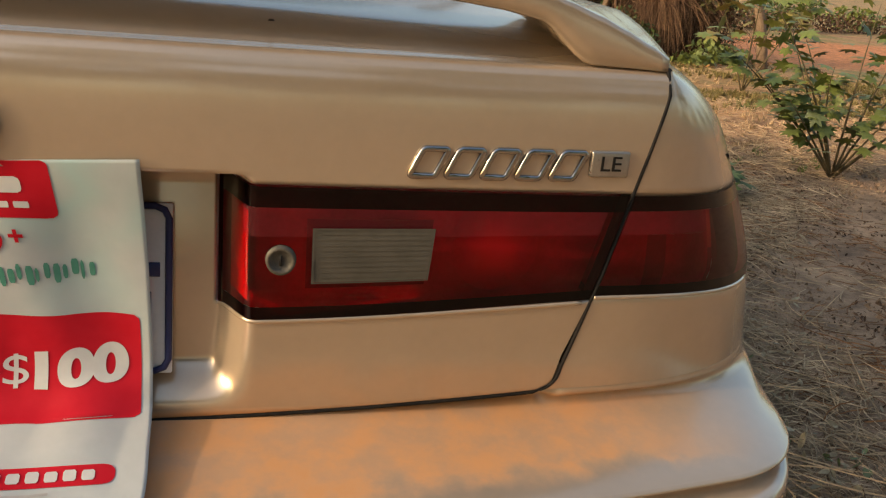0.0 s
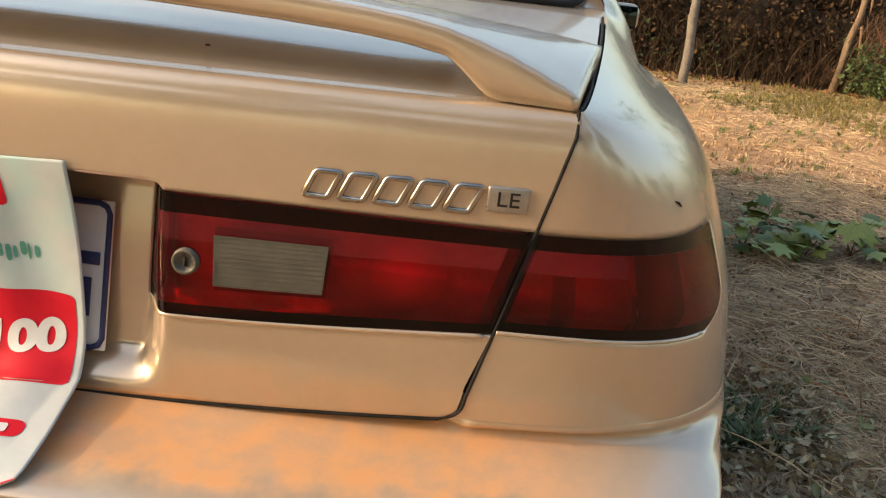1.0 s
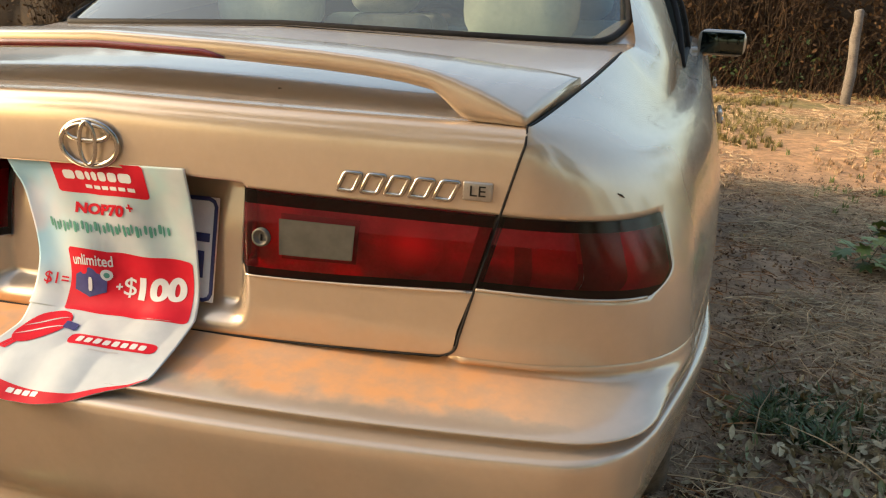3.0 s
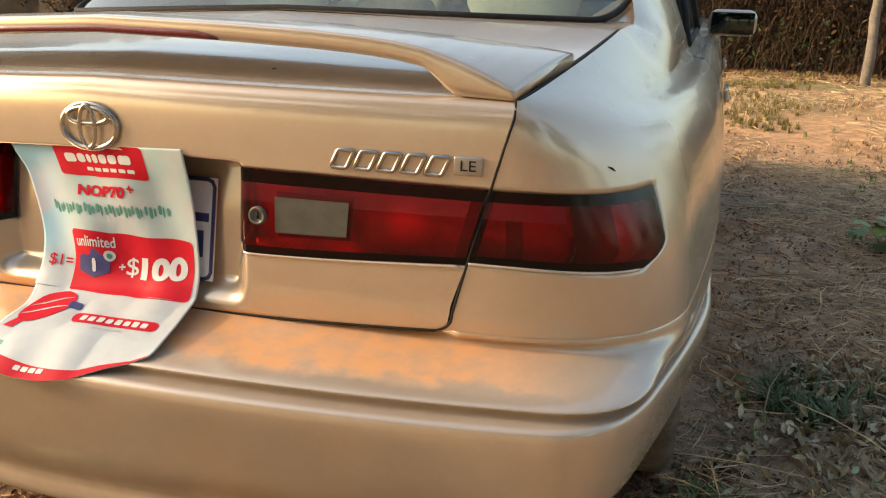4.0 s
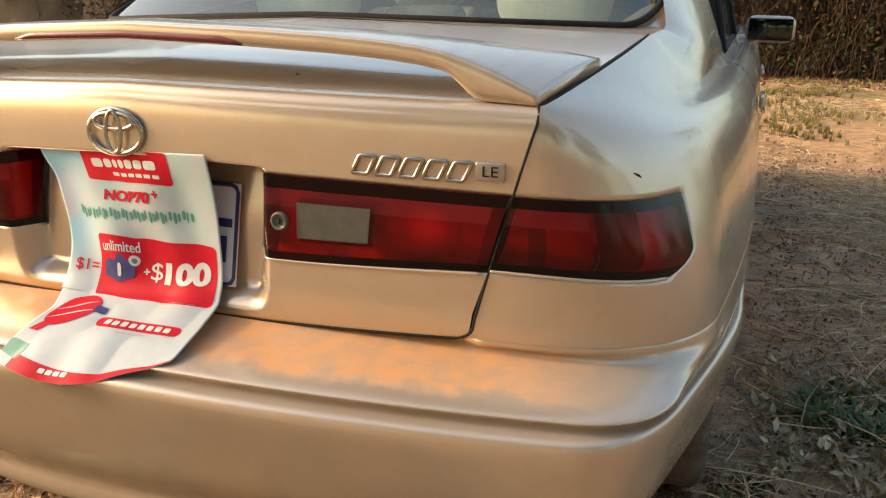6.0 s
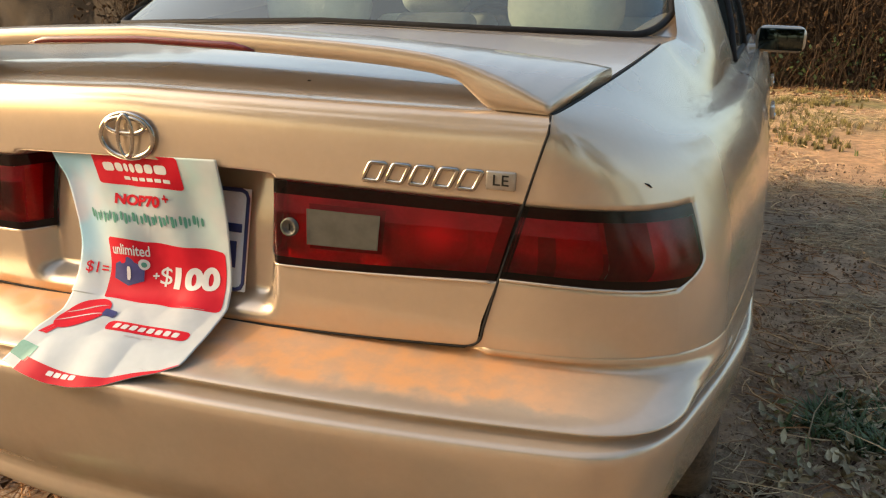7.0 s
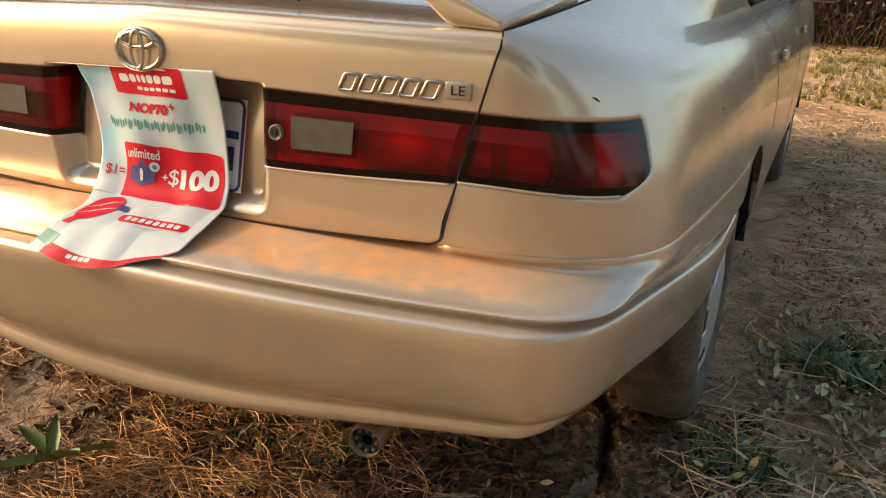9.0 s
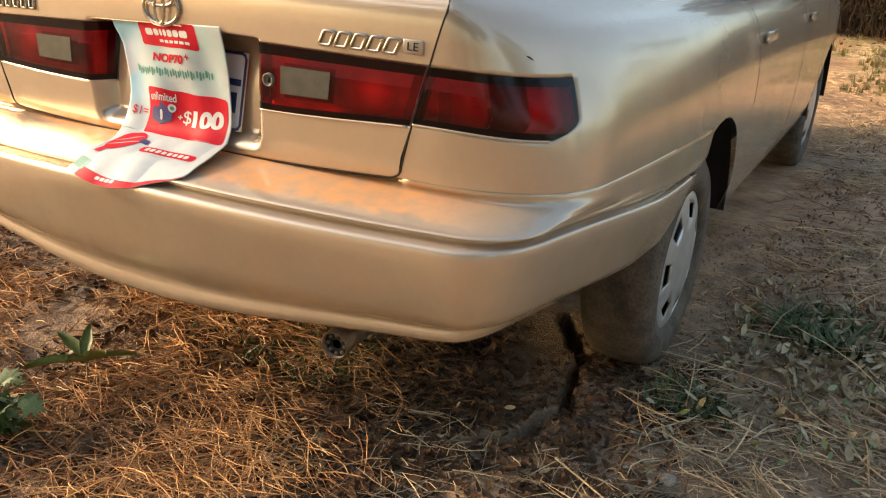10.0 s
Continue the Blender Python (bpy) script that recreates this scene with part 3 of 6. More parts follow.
# bumper: tucked-under face, lip, groove and shelf, carried round the corner to the wheel arch
PROFILE = [(0.334, 0.06, 0.76), (0.34, 0, 0.78), (0.348, -0.05, 0.8), (0.358, -0.095, 0.825), (0.366, -0.116, 0.836), (0.376, -0.1255, 0.845), (0.39, -0.1265, 0.85), (0.402, -0.124, 0.854),
           (0.412, -0.1225, 0.856), (0.42, -0.1245, 0.858), (0.432, -0.131, 0.862), (0.452, -0.143, 0.868), (0.49, -0.152, 0.878), (0.54, -0.16, 0.888), (0.58, -0.1655, 0.895), (0.602, -0.168, 0.8985),
           (0.6125, -0.1675, 0.8975), (0.6165, -0.1655, 0.8965), (0.619, -0.162, 0.895), (0.62, -0.157, 0.892), (0.6205, -0.147, 0.887), (0.6208, -0.1385, 0.88), (0.6225, -0.127, 0.87), (0.6305, -0.127, 0.87),
           (0.6322, -0.1385, 0.8805), (0.6337, -0.143, 0.8845), (0.6352, -0.1448, 0.886), (0.637, -0.1442, 0.8855), (0.6388, -0.1405, 0.884), (0.6425, -0.128, 0.881), (0.648, -0.105, 0.875), (0.6515, -0.082, 0.868),
           (0.655, -0.06, 0.862), (0.6585, -0.038, 0.862), (0.662, -0.02, 0.856), (0.667, -0.004, 0.856), (0.674, 0.012, 0.85), (0.681, 0.024, 0.85), (0.69, 0.035, 0.845)]
BZ, BY, BX = zip(*PROFILE)
B_CORNER = 0.70
b_cols = [("x", v) for v in spread(0, B_CORNER, 29)] + [("t", v) for v in spread(0.04, 1, 26)] + [("y", v) for v in spread(0.05, 1, 18)]


def bumper_end(z):
    """How far forward the bumper reaches at a height: cut off along the wheel arch."""
    for (za, ya), (zb, yb) in zip(ARCH_CUT, ARCH_CUT[1:]):
        if z < zb:
            return ya + (yb - ya) * max(0.0, z - za) / (zb - za)
    return ARCH_CUT[-1][1]


ARCH_CUT = [(0.400, 0.18), (0.43, 0.30), (0.445, 0.44), (0.465, 0.56), (0.50, 0.67), (0.54, 0.75), (0.585, 0.82), (0.62, 0.875), (0.65, 0.915), (0.69, 0.945)]


def bumper_point(c, i):
    z, rear, half = BZ[i], BY[i], BX[i]
    bow = 0.050

    # the shelf dies out along the flank, where the bumper's upper edge lies flush
    if z > 0.6335:
        half = None

    def bx(y):
        if half is None:
            return side_x(y, level(z)) + 0.0025 - 0.012 * smooth01((z - 0.668) / 0.02) - 0.016 * smooth01((0.30 - y) / 0.24) * (1 - smooth01((z - 0.645) / 0.015))
        return half + 0.003 - 0.085 * max(0.0, (0.55 - y) / 0.55) ** 1.6

    yb = 0.06 + 0.19 * smooth01((z - 0.637) / 0.018)
    if c[0] == "x":
        x, y = c[1], rear + bow * (c[1] / 0.6) ** 2
    elif c[0] == "y":
        y = yb + (bumper_end(z + (0.055 if z < 0.36 else 0.0) - 0.025 * smooth01((z - 0.5) / 0.1) * smooth01((0.68 - z) / 0.05)) - yb) * c[1]
        x = bx(y)
    else:
        v = c[1]
        ax, ay, slope = B_CORNER, rear + bow * (B_CORNER / 0.6) ** 2, 2 * bow * B_CORNER / 0.36
        bx_, lean = bx(yb), (bx(yb + 0.01) - bx(yb - 0.01)) / 0.02
        cx = (bx_ + lean * (ay - slope * ax - yb)) / (1 - lean * slope)
        cy = ay + slope * (cx - ax)
        x = (1 - v) ** 2 * ax + 2 * v * (1 - v) * cx + v * v * bx_
        y = (1 - v) ** 2 * ay + 2 * v * (1 - v) * cy + v * v * yb
    if z > 0.6400:
        # outside the lid the shelf rises in a fillet to the quarter panel, and lies flush with the flank
        w = level(z)
        if c[0] == "x":
            q, f = body(("x", c[1] if c[1] < 0.56 else 0.56 + (c[1] - 0.56) * (spline(CORNER_X, w) - 0.56) / (B_CORNER - 0.56)), w, 0.001), smooth01((c[1] - 0.512) / 0.030)
        elif c[0] == "t":
            q, f = body(c, w, 0.001), 1.0
        else:
            yc = spline(CORNER_Y, w)
            q, f = body(("y", yc + (bumper_end(z) - yc) * c[1]), w, 0.001), 1.0
        q -= body(("t", 0.5) if c[0] == "t" else (("y", 0.3) if c[0] == "y" else ("x", 0.55)), w, 0.006 * smooth01((z - 0.682) / 0.007) + 0.00001) - body(("t", 0.5) if c[0] == "t" else (("y", 0.3) if c[0] == "y" else ("x", 0.55)), w)
        rise = smooth01((z - 0.664) / 0.013)
        f = f * max(rise, 0.0 if c[0] == "t" else (1.0 if c[0] == "y" else 0.0))
        x, y = x + (q.x - x) * f, y + (q.y - y) * f
    low = smooth01((0.50 - z) / 0.14)
    lift = 0.060 * smooth01(x / 0.75) + 0.02 * smooth01((x - 0.65) / 0.2) * smooth01((0.45 - y) / 0.4)
    sag = 0.035 * smooth01((y - 0.1) / 0.65) * smooth01((0.680 - z) / 0.05)
    return Vector((x, y, z + low * lift - (1 - low) * sag))


b_rows = []
for i in range(len(BZ)):
    half = [bumper_point(c, i) for c in b_cols]
    b_rows.append([flip(p) for p in reversed(half[1:])] + half)
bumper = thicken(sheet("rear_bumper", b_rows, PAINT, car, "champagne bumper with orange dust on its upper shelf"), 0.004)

# inner body, closing what lies behind the seams
inner = [[body(("x", x), w, -0.115) for x in spread(0.0, 0.6, 7)] + [body(("t", v), w, -0.115 + 0.07 * v) for v in spread(0.05, 1, 10)] + [body(("y", y), w, -0.045) for y in spread(0.65, 4.5, 30)] for w in spread(3.2, 7.9, 14)]
sheet("inner_body", [[flip(p) for p in reversed(r[1:])] + r for r in inner], DARK, car)
part("floor_pan", block((1.4, 3.7, 0.06), 0.02, 2, (0, 2.60, 0.36)), DARK, car)
# unseen block, added to keep light off the soil below the tail
part("spare_wheel_well", block((0.95, 0.60, 0.20), 0.06, 4, (-0.02, 0.50, 0.36)), DARK, car)
part("muffler", block((0.56, 0.24, 0.14), 0.06, 4, (0.12, 0.34, 0.42)), DARK, car)
part("lid_seal", tube([lid_point(x, lid_bottom(x)) + Vector((0, 0.0015, -0.0030)) for x in spread(-0.538, 0.538, 64)], 0.0020, 6), TRIM, car)
# dark rubber behind the seams of the boot lid
for mirror in (False, True):
    pts = [lid_point(seam_x(z) + 0.0005, z) + Vector((0, 0.010, 0)) for z in spread(0.714, 0.992, 12)]
    pts += [Vector((side_x(y, 8.0) - 0.003, y, deck_z(0.62, y) - 0.020)) for y in spread(0.04, 0.60, 10)]
    part("lid_seal", tube([flip(p) for p in pts] if mirror else pts, 0.007, 6), TRIM, car)
    # the open joint between lid and wing
    pts = [lid_point(quarter_seam(z) + 0.0004, z) + Vector((0, 0.0006, 0)) for z in (0.6848, 0.6862, 0.689, 0.693, 0.698, 0.704)]
    pts += [lid_point(seam_x(z) + 0.0002, z) + Vector((0, 0.0006, 0)) for z in spread(0.712, 0.985, 24)]
    pts += [body(("t", v), 8.0) + Vector((-0.0035, 0.001, 0.0)) for v in spread(0.06, 1, 10)]
    pts += [Vector((side_x(y, 8.0) - 0.0045, y, body(("y", y), 8.0).z - 0.0005)) for y in spread(0.16, 0.62, 14)]
    part("lid_joint", tube([flip(p) for p in pts] if mirror else pts, 0.0021, 6), TRIM, car)


# ---- greenhouse ----
def roof_pt(x, y):
    return Vector((x, y, 1.405 - 0.05 * (x / 0.6) ** 2 - 0.05 * ((y - 2.1) / 0.9) ** 2))


def glass_base(x):
    return Vector((x, 0.585 + 0.185 * (abs(x) / 0.695) ** 2.6, 1.076 + 0.006 * (1 - (x / 0.695) ** 2)))


def glass_top(x):
    x = x * 0.80
    return roof_pt(x, 1.34 + 0.10 * (x / 0.55) ** 2)


def glass_start(x):
    """The pane's lower corners are rounded."""
    return 0.16 * max(0.0, (abs(x) - 0.600) / 0.088) ** 2.4


wx = spread(-0.688, -0.60, 10) + spread(-0.58, 0.58, 25) + spread(0.60, 0.688, 10)
g_rows = []
for f in spread(0, 1, 12):
    g_rows.append([glass_base(x).lerp(glass_top(x), glass_start(x) + (1 - glass_start(x)) * f) + Vector((0, -0.03, 0.04)) * math.sin(math.pi * f) for x in wx])
rear_glass = sheet("rear_window", g_rows, GLASSY, car, "greenish rear window glass")
rear_glass.visible_shadow = False
# black seal round it
seal = [p + Vector((0, -0.004, 0.004)) for p in g_rows[0]] + [g_rows[k][-1] + Vector((0.003, 0, 0.003)) for k in range(1, 12)]
part("window_seal", tube(seal, 0.0075, 8), TRIM, car)
part("window_seal", tube([flip(p) for p in seal[len(wx) - 1:]], 0.0075, 8), TRIM, car)
# painted metal below the rounded corners
for side in (-1, 1):
    low = [glass_base(side * x) + Vector((0, 0.004, -0.002)) for x in spread(0.56, 0.697, 14)]
    high = [glass_base(side * x).lerp(glass_top(side * x), 0.20 * smooth01((x - 0.57) / 0.12)) + Vector((0, 0.004, -0.004)) for x in spread(0.56, 0.697, 14)]
    sheet("window_corner", [low, high] if side > 0 else [low[::-1], high[::-1]], PAINT, car)
# cowl between lid and glass
sheet("rear_cowl", [[Vector((x, 0.553 + 0.055 * min(1, abs(x) / 0.68) ** 3, 1.050 + 0.022 * (1 - (x / 0.68) ** 2) + 0.012)) for x in wx], [glass_base(x) + Vector((0, 0.02, 0.003)) for x in wx]], PAINT, car)


def pillar(mirror):
    """Shoulder and broad rear pillar, from the lid's corner to the side window and up to the roof."""
    start = [body(("y", 0.622), 7 + k / 11) for k in range(12)]
    edge_low, edge_high = body(("y", 1.62), 7.0), Vector((0.612, 1.94, 1.352))
    corner = glass_base(0.69)
    lift0 = start[5].lerp(start[6], 0.5) * 2 - (start[0] + start[-1]) * 0.5 - (start[0] + start[-1]) * 0.5
    cols = []
    for c in spread(0, 1, 34):
        if c < 0.22:
            top = start[-1].lerp(corner, c / 0.22)
        else:
            f = (c - 0.22) / 0.78
            top = corner.lerp(glass_top(0.69), f) + Vector((0, -0.03, 0.04)) * math.sin(math.pi * f) + Vector((0.003, 0, 0))
        if c < 0.6:
            low = body(("y", 0.622 + 0.998 * c / 0.6), 7.0)
        else:
            low = edge_low.lerp(edge_high, (c - 0.6) / 0.4)
        k = smooth01(c / 0.3)
        control = (low + top) * 0.5 + lift0 * (1 - k) + Vector((0.034, -0.004, 0.034)) * k
        col = []
        for j, g in enumerate(spread(0, 1, 12)):
            q = low * (1 - g) ** 2 + control * 2 * g * (1 - g) + top * g * g
            col.append(start[j].lerp(q, k) if c < 0.3 and k < 1 and c == 0 else q)
        cols.append(col)
    cols[0] = start
    rows = [[c[j] for c in cols] for j in range(12)]
    if mirror:
        rows = [[flip(p) for p in reversed(r)] for r in rows]
    return sheet("rear_pillar", rows, PAINT, car)


pillar(False), pillar(True)
roof = [[roof_pt(x, y) for x in spread(-0.6, 0.6, 17)] for y in spread(1.30, 3.0, 20)]
thicken(sheet("roof", roof, PAINT, car), 0.006)


def side_glass(mirror):
    rows = []
    for f in spread(0, 1, 8):
        row = []
        for y in spread(1.60, 3.55, 20):
            low = body(("y", y), 7.0)
            top_y = 1.93 + (y - 1.60) / 1.95 * 1.05
            row.append(low.lerp(Vector((0.61, top_y, 1.355)), f) + Vector((0.03 * math.sin(math.pi * f), 0, 0)))
        rows.append(row)
    if mirror:
        rows = [[flip(p) for p in reversed(r)] for r in rows]
    ob = sheet("side_window", rows, GLASSY, car)
    ob.visible_shadow = False
    frame_pts = [rows[k][-1 if mirror else 0] for k in range(8)]
    part("window_frame", tube(frame_pts, 0.009, 8), TRIM, car)
    part("window_frame", tube(rows[0], 0.010, 6), TRIM, car)
    mid = 9
    part("window_frame", tube([rows[k][mid] for k in range(8)], 0.014, 8), TRIM, car)
    return ob


side_glass(False), side_glass(True)
ws = [[Vector((x * (1 - 0.14 * f), 3.75 - 0.77 * f, 0.99 + 0.37 * f + 0.02 * (1 - (x / 0.7) ** 2))) for x in spread(-0.7, 0.7, 15)] for f in spread(0, 1, 6)]
front_glass = sheet("windscreen", ws, GLASSY, car)
front_glass.visible_shadow = False
bonnet = [[Vector((x * (1 - 0.12 * ((y - 3.7) / 0.95) ** 2), y, 0.975 - 0.20 * ((y - 3.7) / 0.95) ** 2 + 0.03 * (1 - (x / 0.78) ** 2))) for x in spread(-0.77, 0.77, 17)] for y in spread(3.7, 4.62, 10)]
thicken(sheet("bonnet", bonnet, PAINT, car), 0.004)
part("front_bumper", block((1.5, 0.16, 0.5), 0.06, 4, (0, 4.55, 0.52)), PAINT, car)


# ---- spoiler ----
SP_X = (0.0, 0.20, 0.32, 0.40, 0.45, 0.485, 0.515, 0.545, 0.57, 0.595, 0.616)
SP_TOP = (1.0885, 1.0865, 1.083, 1.0785, 1.0735, 1.068, 1.060, 1.050, 1.0395, 1.028, 1.018)      # upper edge of the rear face
SP_LOW = (1.0645, 1.062, 1.0585, 1.0545, 1.0495, 1.0435, 1.034, 1.016, 1.012, 1.011, 1.010)     # its lower edge, on the deck from the foot on
SP_FRONT = (1.0850, 1.0840, 1.0820, 1.0785, 1.0750, 1.0720, 1.0685, 1.0645, 1.0605, 1.0560, 1.0520)


def along(xs, values, x):
    for a, b, p, q in zip(xs, xs[1:], values, values[1:]):
        if x <= b:
            return p + (q - p) * smooth01((x - a) / (b - a)) * 0.35 + (q - p) * (x - a) / (b - a) * 0.65
    return values[-1]


def spoiler_ring(x):
    """Section of the spoiler: a blade in the middle, ends whose rear edge comes down to the deck while the front keeps its height."""
    ax = abs(x)
    end = smooth01((ax - 0.50) / 0.116)
    ry = 0.018 + 0.016 * (ax / 0.616) ** 2
    fy = 0.175 + 0.03 * (ax / 0.6) ** 2 + 0.067 * smooth01((ax - 0.40) / 0.216)
    top_r, low_r, top_f = along(SP_X, SP_TOP, ax), along(SP_X, SP_LOW, ax), along(SP_X, SP_FRONT, ax)
    leg = smooth01((ax - 0.49) / 0.06)
    low_f = (top_f - 0.017) * (1 - leg) + (deck_z(x, fy) - 0.003) * leg
    low_f = min(low_f, top_f - 0.006)
    pts = []
    # rear face upwards, the top forwards, the front edge, the underside back
    ring = [(0.0, 0.10, 0), (0.0, 0.5, 0), (0.0, 0.88, 0), (0.008, 0.985, 0), (0.03, 1.0, 1), (0.12, 1.0, 1), (0.3, 1.0, 1), (0.5, 1.0, 1), (0.72, 1.0, 1), (0.9, 1.0, 1), (0.975, 0.97, 1), (1.0, 0.55, 1), (0.985, 0.08, 1), (0.9, 0.0, 1), (0.6, 0.0, 1), (0.3, 0.0, 1), (0.03, 0.0, 1)]
    for f, g, _ in ring:
        top = top_r + (top_f - top_r) * f + 0.005 * math.sin(math.pi * f)
        low = low_r + (low_f - low_r) * f
        if leg > 0:
            low = low + (min(low, deck_z(x, ry + (fy - ry) * f) - 0.003) - low) * leg
        pts.append(Vector((x + math.copysign(0.034 * f * end, x), ry + (fy - ry) * f, low + (top - low) * g)))
    return pts


sx = spread(-0.616, -0.44, 22) + spread(-0.42, 0.42, 31) + spread(0.44, 0.616, 22)
rings = [spoiler_ring(x) for x in sx]
n = len(rings[0])
verts = [p for r in rings for p in r]
faces = [(i * n + k, i * n + (k + 1) % n, (i + 1) * n + (k + 1) % n, (i + 1) * n + k) for i in range(len(rings) - 1) for k in range(n)]
faces = [tuple(reversed(f)) for f in faces] + [tuple(range(n)), tuple(reversed(range((len(rings) - 1) * n, len(rings) * n)))]
spoiler = mesh("spoiler", verts, faces, PAINT, car, "body-coloured boot spoiler")
strip_rows = [[Vector((x, 0.0175 + 0.016 * (x / 0.616) ** 2 - 0.002, z - 0.012 * (x / 0.5) ** 2 * 0.8)) for x in spread(-0.20, 0.20, 25)] for z in (1.0655, 1.0705, 1.0755)]
for r in strip_rows:
    for p in r:
        e = smooth01((0.20 - abs(p.x)) / 0.03)
        p.z = 1.063 + (p.z - 1.063) * (0.25 + 0.75 * e)
thicken(sheet("brake_light_strip", strip_rows, STRIP, spoiler, "dark red high brake light strip"), 0.008)


# ---- wheels ----
def wheel(x, y, side):
    hub = new("wheel")
    hub.parent = car
    hub.matrix_basis = pose(x, y, HUB_Z - 0.014, 0, 0, 0 if side > 0 else 180)
    prof = [(0.185, -0.19), (0.27, -0.195), (0.297, -0.18), (0.308, -0.15), (0.311, -0.10), (0.308, -0.045), (0.296, -0.018), (0.27, -0.002), (0.225, -0.002), (0.196, -0.012), (0.19, -0.03)]
    bm = lathe(prof, 64)
    part("tyre", bm, TYRE, hub, "dusty worn black tyre")
    # hubcap with seven openings
    bm = bmesh.new()
    rr = [0.0, 0.03, 0.05, 0.080, 0.122, 0.164, 0.180, 0.196, 0.202]
    xx = [0.000, 0.000, -0.004, -0.006, -0.004, -0.010, -0.014, -0.018, -0.03]
    steps = 84
    grid = []
    for r, a in zip(rr, xx):
        grid.append([bm.verts.new((a, r * math.cos(2 * math.pi * k / steps), r * math.sin(2 * math.pi * k / steps))) for k in range(steps)] if r else [bm.verts.new((a, 0, 0))] * steps)
    for i in range(len(rr) - 1):
        for k in range(steps):
            d = (k + 1) % steps
            if i == 4 and 3 <= k % 12 <= 8:
                continue
            vs = [grid[i][k], grid[i][d], grid[i + 1][d], grid[i + 1][k]]
            vs = list(dict.fromkeys(vs))
            if len(vs) > 2:
                bm.faces.new(vs)
    bmesh.ops.recalc_face_normals(bm, faces=bm.faces)
    cap = part("hubcap", bm, RIM, hub, "silver hubcap with seven openings")
    thicken(cap, 0.006)
    part("brake_drum", lathe([(0.0, -0.045), (0.18, -0.045), (0.18, -0.12)], 32), DARK, hub)
    return hub


for yy in ARCHES:
    wheel(0.872, yy - (0.055 if yy < 2 else 0), 1), wheel(-0.872, yy - (0.055 if yy < 2 else 0), -1)


def wheel_well(y, side):
    rows = []
    for x in (0.60, 0.882):
        rows.append([Vector((side * x, y + (ARCH_R + 0.012) * math.cos(a), HUB_Z + 0.015 + (ARCH_R + 0.012) * math.sin(a))) for a in spread(0.02, math.pi - (0.45 if y < 2 else 0.02), 25)])
    ob = sheet("wheel_well", rows, DARK, car)
    part("wheel_well_wall", block((0.02, 0.62, 0.40), 0.0, 1, (side * 0.59, y + 0.05, 0.52)), DARK, car)


for yy in ARCHES:
    wheel_well(yy, 1), wheel_well(yy, -1)

# exhaust
pipe = part("exhaust_pipe", tube([(0.40, 0.30, 0.345), (0.425, 0.16, 0.345), (0.444, 0.0, 0.344), (0.449, -0.045, 0.343)], 0.029, 20, False), material("rusty_steel", (0.10, 0.075, 0.055), (0.25, 0.19, 0.14), 40, 0.5, 0.7, 0.2), car, "rusty steel exhaust pipe with a perforated tip")
thicken(pipe, 0.003)


# ---- door mirror ----
MIRROR = material("mirror_glass", (0.045, 0.055, 0.050), (0.06, 0.07, 0.064), 10, 0.08, 1.0, 0, 8, 0, 0.5, 0.0)


def door_mirror(side):
    m = new("door_mirror")
    m.parent = car
    m.matrix_basis = Matrix.Translation((side * 0.914, 2.865, 1.010))
    part("housing", block((0.196, 0.085, 0.108), 0.036, 6), PAINT, m)
    part("mirror_glass", block((0.172, 0.008, 0.088), 0.0035, 2, (0, -0.0415, 0.0)), MIRROR, m, "dark mirror glass")
    part("arm", block((0.12, 0.05, 0.04), 0.015, 3, (-side * 0.12, 0.01, -0.045)), PAINT, m)


door_mirror(1), door_mirror(-1)

# ---- badges, plate ----
def ring_bar(points, r, steps=8, squash=0.6):
    """A closed bar along points that lie in the plane y = 0."""
    bm = bmesh.new()
    n = len(points)
    rings = []
    for i in range(n):
        p, a, b = Vector(points[i]), Vector(points[i - 1]), Vector(points[(i + 1) % n])
        d = (b - a).normalized()
        side = d.cross(Vector((0, 1, 0))).normalized()
        rings.append([bm.verts.new(p + side * r * math.cos(t) + Vector((0, 1, 0)) * r * squash * math.sin(t)) for t in (2 * math.pi * k / steps for k in range(steps))])
    for i in range(n):
        p, q = rings[i], rings[(i + 1) % n]
        for k in range(steps):
            bm.faces.new((p[k], p[(k + 1) % steps], q[(k + 1) % steps], q[k]))
    bmesh.ops.recalc_face_normals(bm, faces=bm.faces)
    return bm


def oval(rx, rz, cx=0.0, cz=0.0, n=40):
    return [(cx + rx * math.cos(2 * math.pi * k / n), 0, cz + rz * math.sin(2 * math.pi * k / n)) for k in range(n)]


def on_lid(x, z, off=0.004):
    p = lid_point(x, z)
    return Matrix.Translation((x, p.y - off, z)) @ Matrix.Rotation(math.atan(2 * BOW * x / 0.36), 4, "Z")


emblem = part("emblem", ring_bar(oval(0.047, 0.0325), 0.0042), CHROME, car, "oval chrome badge of plain rings")
emblem.matrix_basis = on_lid(0.002, 0.935)
e2 = part("inner_ring", ring_bar(oval(0.0130, 0.0305), 0.0034), CHROME, emblem)
e2.location.y = -0.0035
e3 = part("inner_ring", ring_bar(oval(0.0345, 0.0118, 0, 0.0155), 0.0033), CHROME, emblem)
e3.location.y = -0.002
